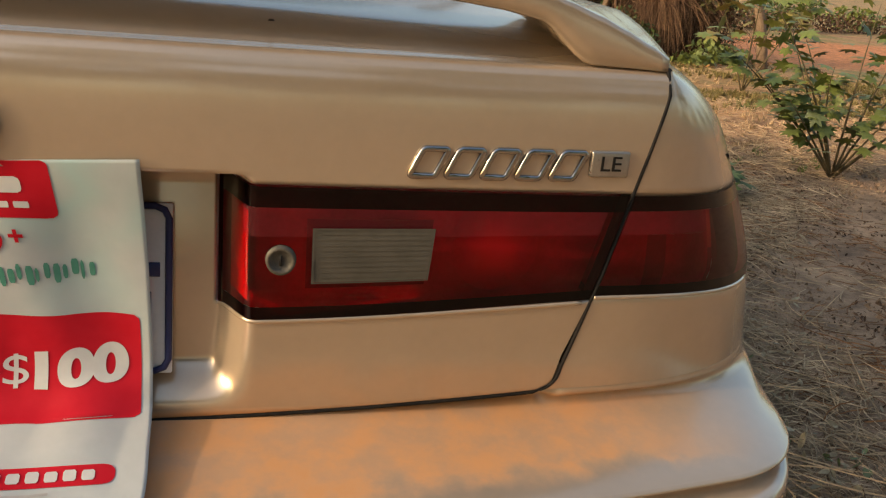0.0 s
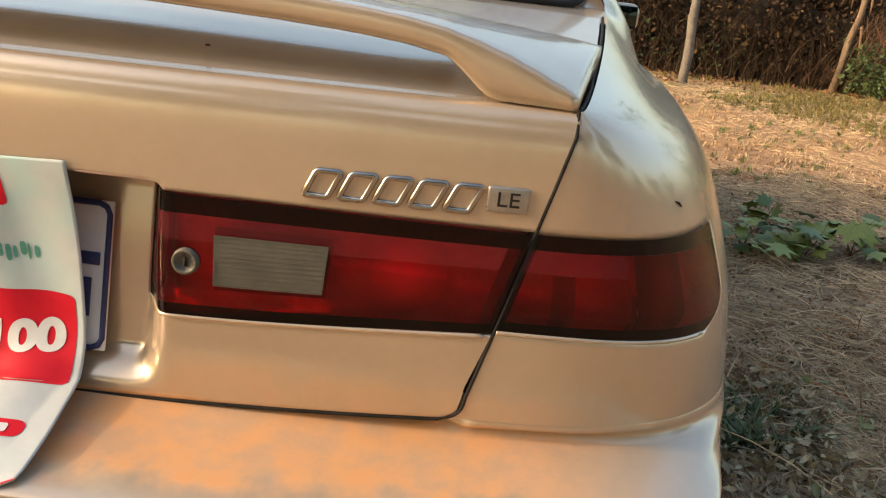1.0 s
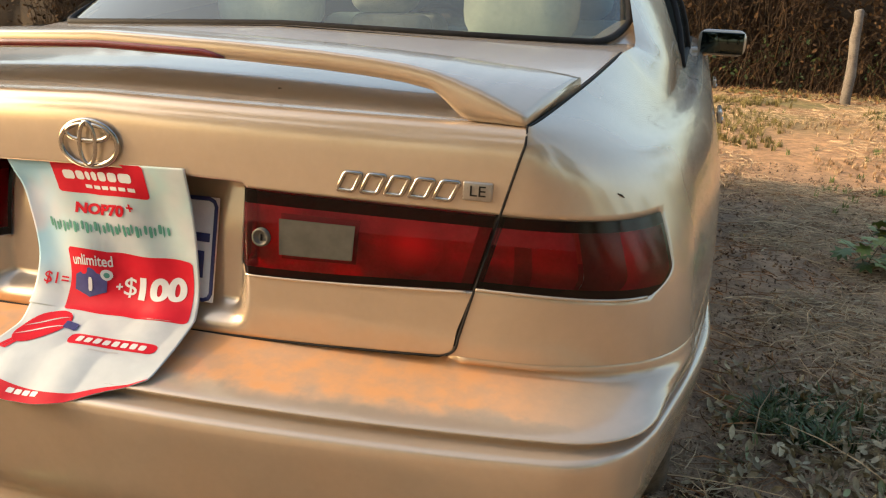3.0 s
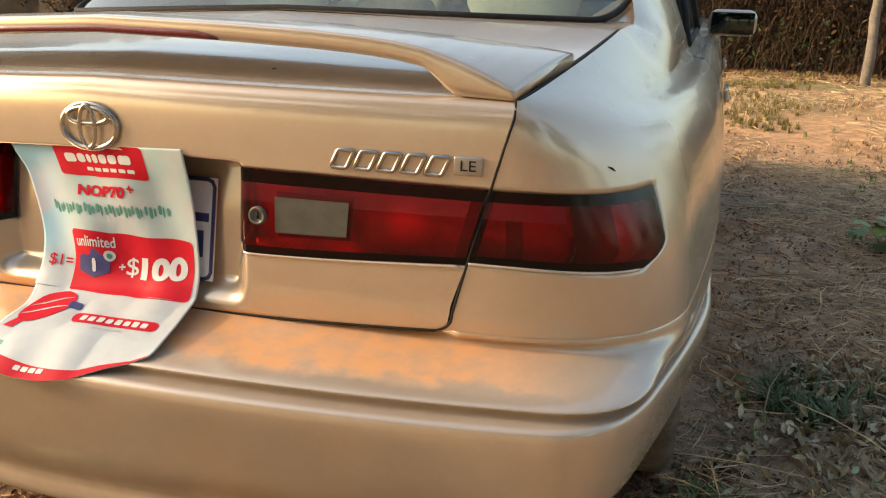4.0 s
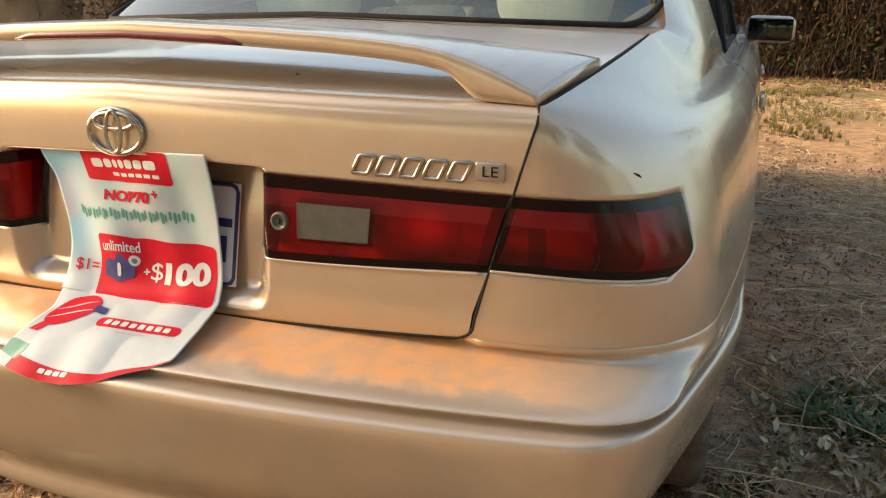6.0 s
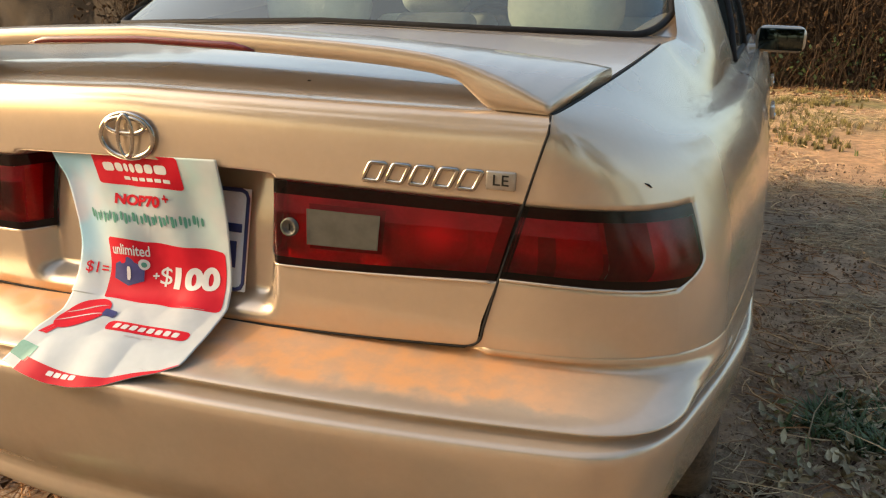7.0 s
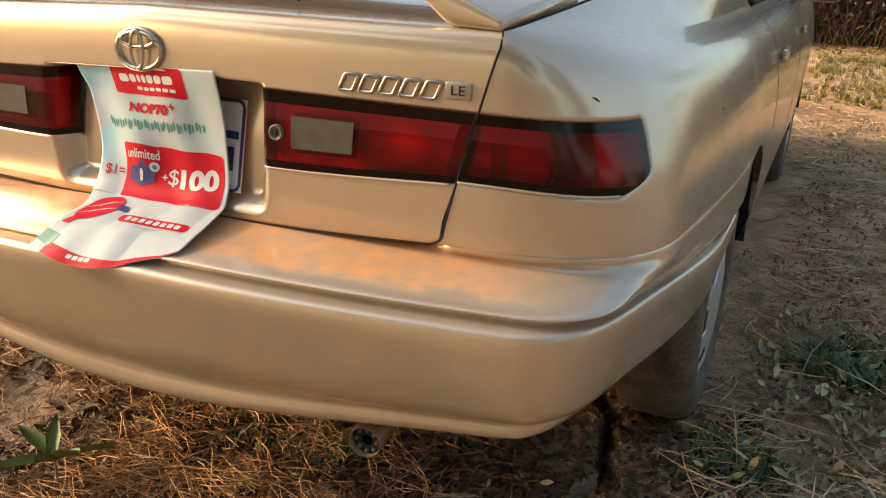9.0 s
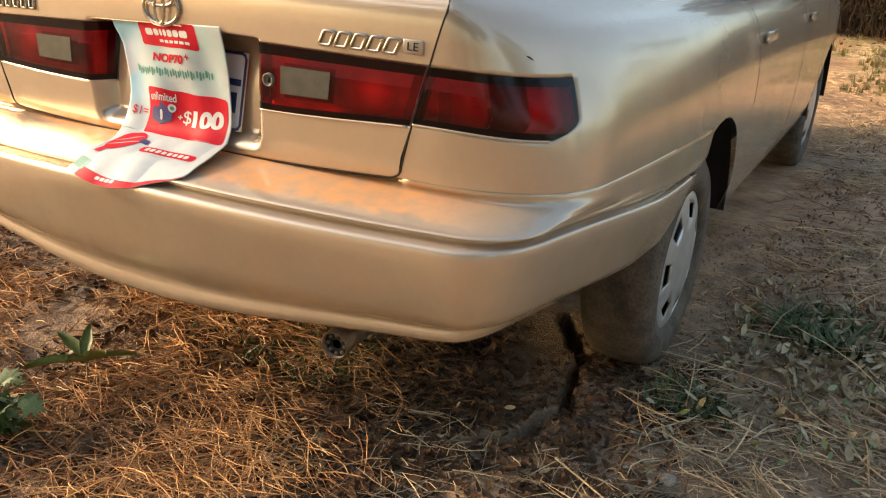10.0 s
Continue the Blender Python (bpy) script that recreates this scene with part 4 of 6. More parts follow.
# model badge: five plain slanted chrome shapes, then a small plate
BX0, BX1, BZM = 0.376, 0.539, 0.919
for k in range(5):
    w5 = (BX1 - BX0) / 5
    cx = BX0 + w5 * (k + 0.5)
    hw, hh, sl = w5 * 0.36, 0.0125, 0.006
    path = []
    for cxx, czz in ((-1, -1), (1, -1), (1, 1), (-1, 1)):
        for t in (-0.5, 0, 0.5):
            a = math.atan2(czz, cxx) + t * 0.9
            x, z = cxx * (hw - 0.004) + 0.004 * math.cos(a), czz * (hh - 0.004) + 0.004 * math.sin(a)
            path.append((x + sl * z / hh, 0, z))
    b = part("badge_shape", ring_bar(path, 0.0029, 8, 0.9), CHROME, car, "plain slanted chrome badge shape")
    b.matrix_basis = on_lid(cx, BZM + 0.0 * k, 0.002)
plate_b = part("badge_plate", block((0.039, 0.005, 0.0245), 0.0022, 3), material("brushed_badge", (0.36, 0.335, 0.30), (0.44, 0.415, 0.38), 80, 0.3, 0.8), car, "small chrome badge plate with two letters")
plate_b.matrix_basis = on_lid(0.5635, 0.9215, 0.002)


def words(text, size, name, mat, parent, label="", depth=0.0, width=1.0, bold=0.0):
    """Raised letters with Blender's own font, standing in the plane y = 0, as a mesh."""
    cu = bpy.data.curves.new(name, "FONT")
    cu.body, cu.size, cu.extrude, cu.align_x, cu.align_y, cu.offset = text, size, depth, "CENTER", "CENTER", bold
    ob = bpy.data.objects.new(name, cu)
    scene.collection.objects.link(ob)
    me = bpy.data.meshes.new_from_object(ob.evaluated_get(bpy.context.evaluated_depsgraph_get()))
    bpy.data.objects.remove(ob)
    me.name = name
    me.materials.clear()
    me.materials.append(mat)
    for v in me.vertices:
        v.co = Vector((v.co.x * width, -v.co.z, v.co.y))
    ob = new(name, me)
    ob.parent = parent
    if label:
        tagged(ob, label)
    return ob


le = words("LE", 0.020, "letters", TRIM, plate_b, "", 0.0006, 1.15)
le.location.y = -0.0030
# the other badge on the lid's far end, a row of plain chrome bars
for k in range(6):
    b = part("badge_shape", ring_bar([(-0.009, 0, -0.010), (0.009, 0, -0.010), (0.011, 0, 0.010), (-0.007, 0, 0.010)], 0.0034, 6, 0.8), CHROME, car)
    b.matrix_basis = on_lid(-0.56 + 0.030 * k, 0.922, 0.002)

PLATE_WHITE = material("plate_white", (0.62, 0.64, 0.66), (0.70, 0.71, 0.72), 30, 0.45)
PLATE_BLUE = material("plate_blue", (0.012, 0.02, 0.09), (0.02, 0.03, 0.12), 30, 0.5)
number_plate = part("number_plate", block((0.252, 0.004, 0.155), 0.0015, 2), PLATE_WHITE, car, "white number plate with a dark blue rim")
number_plate.matrix_basis = pose(0.0475, 0.0275, 0.7855, -11)
border = []
for cxx, czz in ((-1, -1), (1, -1), (1, 1), (-1, 1)):
    for t in (-0.7, 0, 0.7):
        a = math.atan2(czz, cxx) + t
        border.append((cxx * 0.110 + 0.013 * math.cos(a), -0.003, czz * 0.063 + 0.012 * math.sin(a)))
part("plate_rim", ring_bar(border, 0.0032, 6), PLATE_BLUE, number_plate)
part("plate_bar", block((0.045, 0.002, 0.013), 0.0005, 1, (0.093, -0.003, 0.018)), PLATE_BLUE, number_plate)
part("plate_bar", block((0.03, 0.002, 0.04), 0.0005, 1, (0.093, -0.003, -0.022)), PLATE_BLUE, number_plate)

# ---- the advertising sheet ----
LEFT = [(-0.158, -0.001, 0.896), (-0.129, -0.001, 0.828), (-0.110, -0.006, 0.748), (-0.110, -0.024, 0.693), (-0.100, -0.064, 0.670), (-0.096, -0.126, 0.657), (-0.118, -0.174, 0.620)]
RIGHT = [(0.155, -0.018, 0.914), (0.157, -0.001, 0.830), (0.158, 0.007, 0.745), (0.159, -0.006, 0.695), (0.162, -0.056, 0.672), (0.165, -0.104, 0.659), (0.159, -0.130, 0.646)]


def on_sheet(a, b, off=0.0):
    """A point of the sheet: a from its left to its right edge, b from its top to its foot."""
    k = b * (len(LEFT) - 1)
    l = Vector([spline([p[i] for p in LEFT], k) for i in range(3)])
    r = Vector([spline([p[i] for p in RIGHT], k) for i in range(3)])
    p = l.lerp(r, a)
    bulge = -0.006 * math.sin(math.pi * a) * smooth01((0.45 - abs(b - 0.42)) / 0.4)
    crumple = 0.0035 * math.sin(7 * a + 9 * b) + 0.0025 * math.sin(17 * a - 6 * b + 1) + 0.004 * noise.noise(Vector((a * 4, b * 6, 3)))
    crumple *= smooth01(b * 8)
    p = p + Vector((0, bulge + crumple * (1 if b < 0.55 else 0.5), 0.45 * abs(crumple)))
    if b > 0.86:
        p += Vector((0, -0.030, -0.024)) * math.sin(math.pi * a) * (b - 0.86) / 0.14
    if off:
        da, db = on_sheet(a + 0.01, b) - on_sheet(a - 0.01, b), on_sheet(a, b - 0.008) - on_sheet(a, b + 0.008)
        p += da.cross(db).normalized() * off
    return p


VINYL = material("printed_vinyl", (0.43, 0.475, 0.49), (0.51, 0.55, 0.56), 6, 0.42, 0, 0.0, 10, 0.0, 0.3)
vt, vb = nodes_of(VINYL)
vo = vt.nodes.new("ShaderNodeTexCoord")
vn = vt.nodes.new("ShaderNodeTexNoise")
vn.inputs["Scale"].default_value = 9
vt.links.new(vo.outputs["Object"], vn.inputs["Vector"])
sep = vt.nodes.new("ShaderNodeSeparateXYZ")
vt.links.new(vo.outputs["Object"], sep.inputs[0])
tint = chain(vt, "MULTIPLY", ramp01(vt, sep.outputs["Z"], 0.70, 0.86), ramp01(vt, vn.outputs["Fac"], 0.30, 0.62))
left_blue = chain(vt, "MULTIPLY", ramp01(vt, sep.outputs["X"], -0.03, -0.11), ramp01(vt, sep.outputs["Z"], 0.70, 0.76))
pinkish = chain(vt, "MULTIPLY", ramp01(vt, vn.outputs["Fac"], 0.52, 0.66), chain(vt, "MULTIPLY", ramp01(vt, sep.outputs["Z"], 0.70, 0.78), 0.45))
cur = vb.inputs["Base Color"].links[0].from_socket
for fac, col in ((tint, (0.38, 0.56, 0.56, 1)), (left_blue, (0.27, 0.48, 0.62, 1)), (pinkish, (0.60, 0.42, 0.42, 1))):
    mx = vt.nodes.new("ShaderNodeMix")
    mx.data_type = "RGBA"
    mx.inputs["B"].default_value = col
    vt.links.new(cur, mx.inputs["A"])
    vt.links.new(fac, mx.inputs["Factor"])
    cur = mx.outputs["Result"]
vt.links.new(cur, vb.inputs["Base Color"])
INK_RED = material("red_print", (0.46, 0.008, 0.020), (0.54, 0.014, 0.030), 8, 0.5, 0, 0, 8, 0.0, 0.12)
INK_WHITE = material("white_print", (0.54, 0.56, 0.57), (0.60, 0.62, 0.62), 20, 0.45)
INK_GREEN = material("green_print", (0.05, 0.22, 0.17), (0.07, 0.27, 0.21), 20, 0.4)
INK_BLUE = material("blue_print", (0.03, 0.035, 0.14), (0.045, 0.05, 0.19), 20, 0.4)
INK_GREY = material("grey_print", (0.35, 0.36, 0.36), (0.45, 0.45, 0.45), 20, 0.4)

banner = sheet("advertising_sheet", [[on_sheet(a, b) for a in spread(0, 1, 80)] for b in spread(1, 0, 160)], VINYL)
tagged(banner, "printed white and red vinyl sheet draped over the boot lid", "poster")
thicken(banner, 0.0012)


def printed(name, outline, mat, n=26, off=0.0005, label=""):
    """A flat print within the a, b box of outline = (a0, b0, a1, b1, corner), rounded, laid on the sheet."""
    a0, b0, a1, b1, c = outline
    rows = []
    for j in range(n):
        b = b1 + (b0 - b1) * j / (n - 1)
        cut = 0.0
        for edge in (b0, b1):
            d = abs(b - edge)
            if d < c:
                cut = max(cut, c - math.sqrt(c * c - (c - d) ** 2))
        cut *= 1.25
        rows.append([on_sheet(a0 + cut + (a1 - a0 - 2 * cut) * i / (n - 1), b, off) for i in range(n)])
    return sheet(name, rows, mat, banner, label)


def lettered(text, box, mat, skew=0.0, off=0.0011, slant=0.0, name="lettering", bold=0.0):
    """Words laid on the sheet within the a, b box = (a0, b0, a1, b1); skew tilts their line."""
    ob = words(text, 1.0, name, mat, banner, "", 0.0, 1.0, bold)
    bm = bmesh.new()
    bm.from_mesh(ob.data)
    for _ in range(3):
        bmesh.ops.subdivide_edges(bm, edges=[e for e in bm.edges if e.calc_length() > 0.12], cuts=1)
    bmesh.ops.triangulate(bm, faces=bm.faces[:])
    xs, zs = [v.co.x for v in bm.verts], [v.co.z for v in bm.verts]
    x0, x1, z0, z1 = min(xs), max(xs), min(zs), max(zs)
    a0, b0, a1, b1 = box
    for v in bm.verts:
        fx, fz = (v.co.x - x0) / (x1 - x0), (v.co.z - z0) / (z1 - z0)
        a = a0 + (a1 - a0) * fx + slant * (fz - 0.5)
        v.co = on_sheet(a, b1 + (b0 - b1) * fz + skew * (a - (a0 + a1) / 2), off)
    bm.to_mesh(ob.data)
    bm.free()
    return ob


printed("label_field", (0.255, -0.0, 0.775, 0.105, 0.012), INK_RED, label="red label field")
for k, (a0, a1) in enumerate(((0.31, 0.375), (0.385, 0.43), (0.44, 0.465), (0.475, 0.505), (0.515, 0.56), (0.57, 0.62), (0.63, 0.70))):
    printed("logo_shape", (a0, 0.028, a1, 0.058, 0.010), INK_WHITE, 10, 0.0009)
for k in range(6):
    printed("writing_bar", (0.42 + 0.05 * k, 0.074, 0.458 + 0.05 * k, 0.086, 0.001), INK_WHITE, 5, 0.0009)
lettered("NOP70", (0.325, 0.134, 0.615, 0.172), INK_RED, -0.01, 0.0010, 0.02, bold=0.05)
lettered("+", (0.635, 0.126, 0.672, 0.150), INK_RED, 0.0, 0.0010, bold=0.03)
for k in range(30):
    wk = (0.018, 0.013, 0.020, 0.010, 0.016)[k % 5]
    a0 = 0.115 + 0.0246 * k
    lift = 0.026 * (a0 - 0.115)
    top, foot = 0.202 - lift + 0.004 * (k % 3), 0.229 - lift + 0.005 * ((k * 2) % 3)
    printed("writing_bar", (a0, top, a0 + wk, foot, 0.003), INK_GREEN, 6, 0.0006)
printed("offer_field", (0.215, 0.280, 0.965, 0.560, 0.014), INK_RED, 40, label="red offer field")
lettered("unlimited", (0.245, 0.296, 0.480, 0.333), INK_WHITE, -0.03, bold=0.015)
lettered("$1=", (0.050, 0.380, 0.200, 0.438), INK_RED, 0.0, 0.0010, bold=0.01)
lettered("$", (0.545, 0.368, 0.622, 0.462), INK_WHITE, -0.08)
lettered("100", (0.640, 0.348, 0.925, 0.452), INK_WHITE, -0.08, bold=0.05)
lettered("+", (0.497, 0.398, 0.535, 0.428), INK_WHITE, 0.0, bold=0.03)


def disc(name, ca, cb, ra, rb, mat, sides=24, off=0.0009, turn=0.0, skew=0.0):
    verts = [on_sheet(ca, cb, off)]
    faces = []
    rings = 3
    for r in range(1, rings + 1):
        for k in range(sides):
            t = 2 * math.pi * k / sides + turn
            verts.append(on_sheet(ca + ra * r / rings * math.cos(t), cb - rb * r / rings * math.sin(t) + skew * r / rings * math.cos(t), off))
    for k in range(sides):
        faces.append((0, 1 + k, 1 + (k + 1) % sides))
    for r in range(1, rings):
        for k in range(sides):
            d = (k + 1) % sides
            faces.append((1 + (r - 1) * sides + k, 1 + r * sides + k, 1 + r * sides + d, 1 + (r - 1) * sides + d))
    return mesh(name, verts, faces, mat, banner)


disc("hexagon_sign", 0.350, 0.408, 0.112, 0.068, INK_BLUE, 6, 0.0011, math.pi / 6)
printed("sign_bar", (0.338, 0.378, 0.362, 0.440, 0.004), INK_WHITE, 6, 0.0017)
disc("small_ring", 0.445, 0.362, 0.034, 0.022, INK_WHITE, 16, 0.0017)
disc("ring_middle", 0.445, 0.362, 0.017, 0.011, INK_GREEN, 12, 0.0022)
# striped oval figure with a blue tag
disc("striped_oval", 0.175, 0.695, 0.135, 0.110, INK_RED, 28, 0.0009, 0.0, -0.045)
for k in range(2):
    c = -0.04 + 0.065 * k
    verts_row = [[on_sheet(0.175 + 0.128 * math.sqrt(max(0.0, 1 - (c / 0.115) ** 2)) * t, 0.695 + c + s * (1 - t * t) - 0.045 * t + 0.012 * t * t, 0.0013) for t in spread(-1, 1, 14)] for s in (0.010, -0.002)]
    sheet("stripe", verts_row, INK_WHITE if k else INK_GREY, banner)
printed("blue_tag", (0.285, 0.650, 0.372, 0.700, 0.004), INK_BLUE, 8, 0.0013)
for k in range(2):
    leg = [[on_sheet(0.130 - 0.030 * k - 0.05 * t + w, 0.775 + 0.080 * t, 0.0009) for w in (-0.014, 0.014)] for t in spread(1, 0, 8)]
    sheet("figure_leg", leg, INK_RED, banner)
printed("code_pill", (0.375, 0.706, 0.905, 0.776, 0.030), INK_RED, 30, 0.0006, "red rounded code field")
for k in range(8):
    printed("writing_bar", (0.430 + 0.054 * k, 0.722 + 0.003 * (k % 2), 0.468 + 0.054 * k, 0.760, 0.004), INK_WHITE, 6, 0.0012)
printed("writing_bar", (0.55, 0.796, 0.72, 0.806, 0.002), INK_GREY, 8, 0.0006)
printed("green_corner", (0.0, 0.905, 0.13, 0.965, 0.004), INK_GREEN, 8, 0.0006)
band = [[on_sheet(a, 1 - (0.058 - 0.046 * a) * (1 - j / 5), 0.0006) for a in spread(0.10, 1, 40)] for j in (5, 4, 3, 2, 1, 0)]
sheet("foot_band", band, INK_RED, banner, "red folded band")
for k in range(4):
    printed("writing_bar", (0.30 + 0.045 * k, 0.966, 0.335 + 0.045 * k, 0.980, 0.002), INK_WHITE, 5, 0.0011)

# ---- inside the car ----
SHELF_PALE = material("pale_shelf", (0.40, 0.43, 0.38), (0.50, 0.52, 0.46), 12, 0.9)
def cushion(name, size, at, parent, mat=SEAT, bevel=0.05, label=""):
    return part(name, block(size, min(bevel, min(size) * 0.45), 5, at), mat, parent, label)


cushion("parcel_shelf", (1.26, 0.50, 0.03), (0, 0.98, 1.035), car, SHELF_PALE, 0.012)
bench = new("rear_bench")
bench.parent = car
cushion("backrest", (1.24, 0.16, 0.62), (0, 1.28, 0.76), bench, SEAT, 0.06)
for sx in (-0.36, 0.36):
    cushion("headrest", (0.30, 0.20, 0.24), (sx, 1.24, 1.15), bench, SEAT, 0.085)
cushion("armrest", (0.22, 0.10, 0.10), (0.0, 1.24, 1.05), bench, SHELF, 0.03)
cushion("seat", (1.24, 0.5, 0.16), (0, 1.55, 0.48), bench, SEAT, 0.05)
for sx in (-0.37, 0.37):
    seat = new("front_seat")
    seat.parent = car
    cushion("backrest", (0.50, 0.16, 0.62), (sx, 2.20, 0.78), seat, SEAT, 0.06)
    cushion("headrest", (0.27, 0.16, 0.19), (sx, 2.20, 1.18), seat, SEAT, 0.07)
    cushion("seat", (0.50, 0.5, 0.16), (sx, 2.45, 0.46), seat, SEAT, 0.05)
cushion("dashboard", (1.30, 0.40, 0.22), (0, 3.35, 0.90), car, SHELF, 0.08)
bm = ring_bar(oval(0.18, 0.18, 0, 0, 32), 0.014)
bmesh.ops.transform(bm, matrix=pose(-0.37, 3.02, 0.95, 25), verts=bm.verts)
part("steering_wheel", bm, TRIM, car, "dark steering wheel")
part("rear_view_mirror", block((0.22, 0.03, 0.06), 0.012, 3, (0, 3.05, 1.27)), TRIM, car)


# ---- small car details ----
def handle(y, mirror):
    w = 4.55
    p = body(("y", y), w, 0.004)
    s = -1 if mirror else 1
    recess = part("door_handle", block((0.012, 0.17, 0.035), 0.005, 3), PAINT, car)
    recess.matrix_basis = Matrix.Translation((s * (p.x + 0.008), y, p.z))
    lock = part("lock_button", lathe([(0, 0.004), (0.009, 0.004), (0.010, 0.0)], 16, "x"), CHROME, recess)
    lock.location = (s * 0.004, -0.11, -0.005)


for mirror in (False, True):
    handle(1.62, mirror), handle(2.66, mirror)


def groove(name, cols_ws, mirror=False, r=0.0013):
    pts = [body(c, w, -0.0005) for c, w in cols_ws]
    if mirror:
        pts = [flip(p) for p in pts]
    part(name, tube(pts, r, 5), TRIM, car)


for mirror in (False, True):
    groove("door_seam", [(("y", 1.475), w) for w in spread(level(0.66), 7, 16)], mirror)
    groove("door_seam", [(("y", 2.50), w) for w in spread(0.3, 7, 20)], mirror)
    groove("door_seam", [(("y", 3.30), w) for w in spread(0.3, 6.6, 20)], mirror)
# scratch on the corner, specks on the deck, lamp chip
for x, z_, col, w, ln in ((0.747, 0.915, ("t", 0.44), level(0.917), 0.013),):
    p, q = body(col, w, 0.0006), body(("t", col[1] + 0.03), w - 0.12, 0.0006)
    part("scratch", tube([p, p.lerp(q, 0.5) + Vector((0, 0, 0.001)), q], [0.0006, 0.0014, 0.0005], 5), TRIM, car, "short dark paint scratch")
for x, y in ((0.255, 0.073),):
    part("paint_chip", lathe([(0, 0.0008), (0.0022, 0.0005), (0.003, -0.001)], 8, "z"), TRIM, car).location = (x, y, deck_z(x, y) + 0.0006)
# perforated exhaust tip
tip = lathe([(0.010, 0.0), (0.0285, 0.0)], 24, "y")
bmesh.ops.translate(tip, vec=(0.449, -0.036, 0.343), verts=tip.verts)
part("tip_plate", tip, DARK, pipe)
for k in range(8):
    a = 2 * math.pi * k / 8
    b = lathe([(0.0, -0.003), (0.0035, -0.003), (0.0042, 0.001)], 8, "y")
    bmesh.ops.translate(b, vec=(0.449 + 0.0195 * math.cos(a), -0.0370, 0.343 + 0.0195 * math.sin(a)), verts=b.verts)
    part("tip_hole", b, RIB, pipe)

# the car sits a little lower on its left
for ob in car.children_recursive:
    if ob.type == "MESH" and ob.parent.name.split(".")[0] != "wheel":
        bpy.context.view_layer.update()
        for v in ob.data.vertices:
            v.co.z += 0.045 * min(0.0, (ob.matrix_world @ v.co).x)

# ---- ground: one sheet, fine near the car, with a crack in the dried soil ----
SOIL = material("dry_soil", (0.27, 0.175, 0.102), (0.52, 0.35, 0.21), 2.2, 0.95, 0, 1.3, 70)
# trodden dark and pale crumbled patches
st, sb = nodes_of(SOIL)
sp_co, sp_n, sp_v = st.nodes.new("ShaderNodeTexCoord"), st.nodes.new("ShaderNodeTexNoise"), st.nodes.new("ShaderNodeHueSaturation")
sp_n.inputs["Scale"].default_value, sp_n.inputs["Detail"].default_value, sp_n.inputs["Roughness"].default_value = 9.0, 9.0, 0.72
st.links.new(sp_co.outputs["Object"], sp_n.inputs["Vector"])
sp_r = st.nodes.new("ShaderNodeMapRange")
sp_r.inputs["From Min"].default_value, sp_r.inputs["From Max"].default_value = 0.36, 0.66
sp_r.inputs["To Min"].default_value, sp_r.inputs["To Max"].default_value = 0.55, 1.30
st.links.new(sp_n.outputs["Fac"], sp_r.inputs["Value"])
st.links.new(sp_r.outputs[0], sp_v.inputs["Value"])
# redder earth further out, beyond the car, with sunlight put into its colour
so, sx_ = st.nodes.new("ShaderNodeTexCoord"), st.nodes.new("ShaderNodeSeparateXYZ")
sn, sm = st.nodes.new("ShaderNodeTexNoise"), st.nodes.new("ShaderNodeMix")
sn.inputs["Scale"].default_value, sn.inputs["Detail"].default_value = 0.9, 7.0
sm.data_type = "RGBA"
sm.inputs["B"].default_value = (0.60, 0.325, 0.135, 1)
st.links.new(so.outputs["Object"], sx_.inputs[0])
st.links.new(so.outputs["Object"], sn.inputs["Vector"])
st.links.new(sb.inputs["Base Color"].links[0].from_socket, sm.inputs["A"])
st.links.new(chain(st, "MULTIPLY", ramp01(st, sx_.outputs["Y"], 3.8, 6.5), chain(st, "ADD", chain(st, "MULTIPLY", sn.outputs["Fac"], 0.7), 0.45)), sm.inputs["Factor"])
sg, sd = st.nodes.new("ShaderNodeMix"), st.nodes.new("ShaderNodeMix")
sg.data_type = sd.data_type = "RGBA"
sg.inputs["B"].default_value, sd.inputs["B"].default_value = (0.27, 0.215, 0.075, 1), (0.30, 0.165, 0.08, 1)
st.links.new(sm.outputs["Result"], sd.inputs["A"])
st.links.new(chain(st, "MULTIPLY", ramp01(st, sn.outputs["Fac"], 0.50, 0.66), chain(st, "MULTIPLY", ramp01(st, sx_.outputs["Y"], 3.8, 5.5), 0.8)), sd.inputs["Factor"])
st.links.new(sd.outputs["Result"], sg.inputs["A"])
st.links.new(chain(st, "MULTIPLY", ramp01(st, sx_.outputs["Y"], 6.8, 9.6), ramp01(st, sn.outputs["Fac"], 0.62, 0.40)), sg.inputs["Factor"])
# the bare red lane past the hedge's end
lane = st.nodes.new("ShaderNodeMix")
lane.data_type = "RGBA"
lane.inputs["B"].default_value = (0.62, 0.25, 0.095, 1)
st.links.new(sg.outputs["Result"], lane.inputs["A"])
lane_y = sx_.outputs["Y"]
st.links.new(chain(st, "MULTIPLY", chain(st, "MULTIPLY", ramp01(st, lane_y, 12.0, 13.4), ramp01(st, lane_y, 19.6, 18.4)), ramp01(st, sx_.outputs["X"], 6.4, 7.6)), lane.inputs["Factor"])
st.links.new(lane.outputs["Result"], sp_v.inputs["Color"])
st.links.new(sp_v.outputs["Color"], sb.inputs["Base Color"])
CRACK = [(0.53, 1.07), (0.60, 0.95), (0.625, 0.90), (0.69, 0.83), (0.672, 0.76), (0.70, 0.70), (0.69, 0.645), (0.738, 0.55), (0.69, 0.47), (0.70, 0.41), (0.655, 0.34), (0.58, 0.29)]
CRACK2 = [(1.20, 1.93), (1.27, 1.89), (1.38, 1.75), (1.47, 1.80), (1.60, 1.81), (1.70, 1.87), (1.80, 1.90), (1.95, 1.95)]
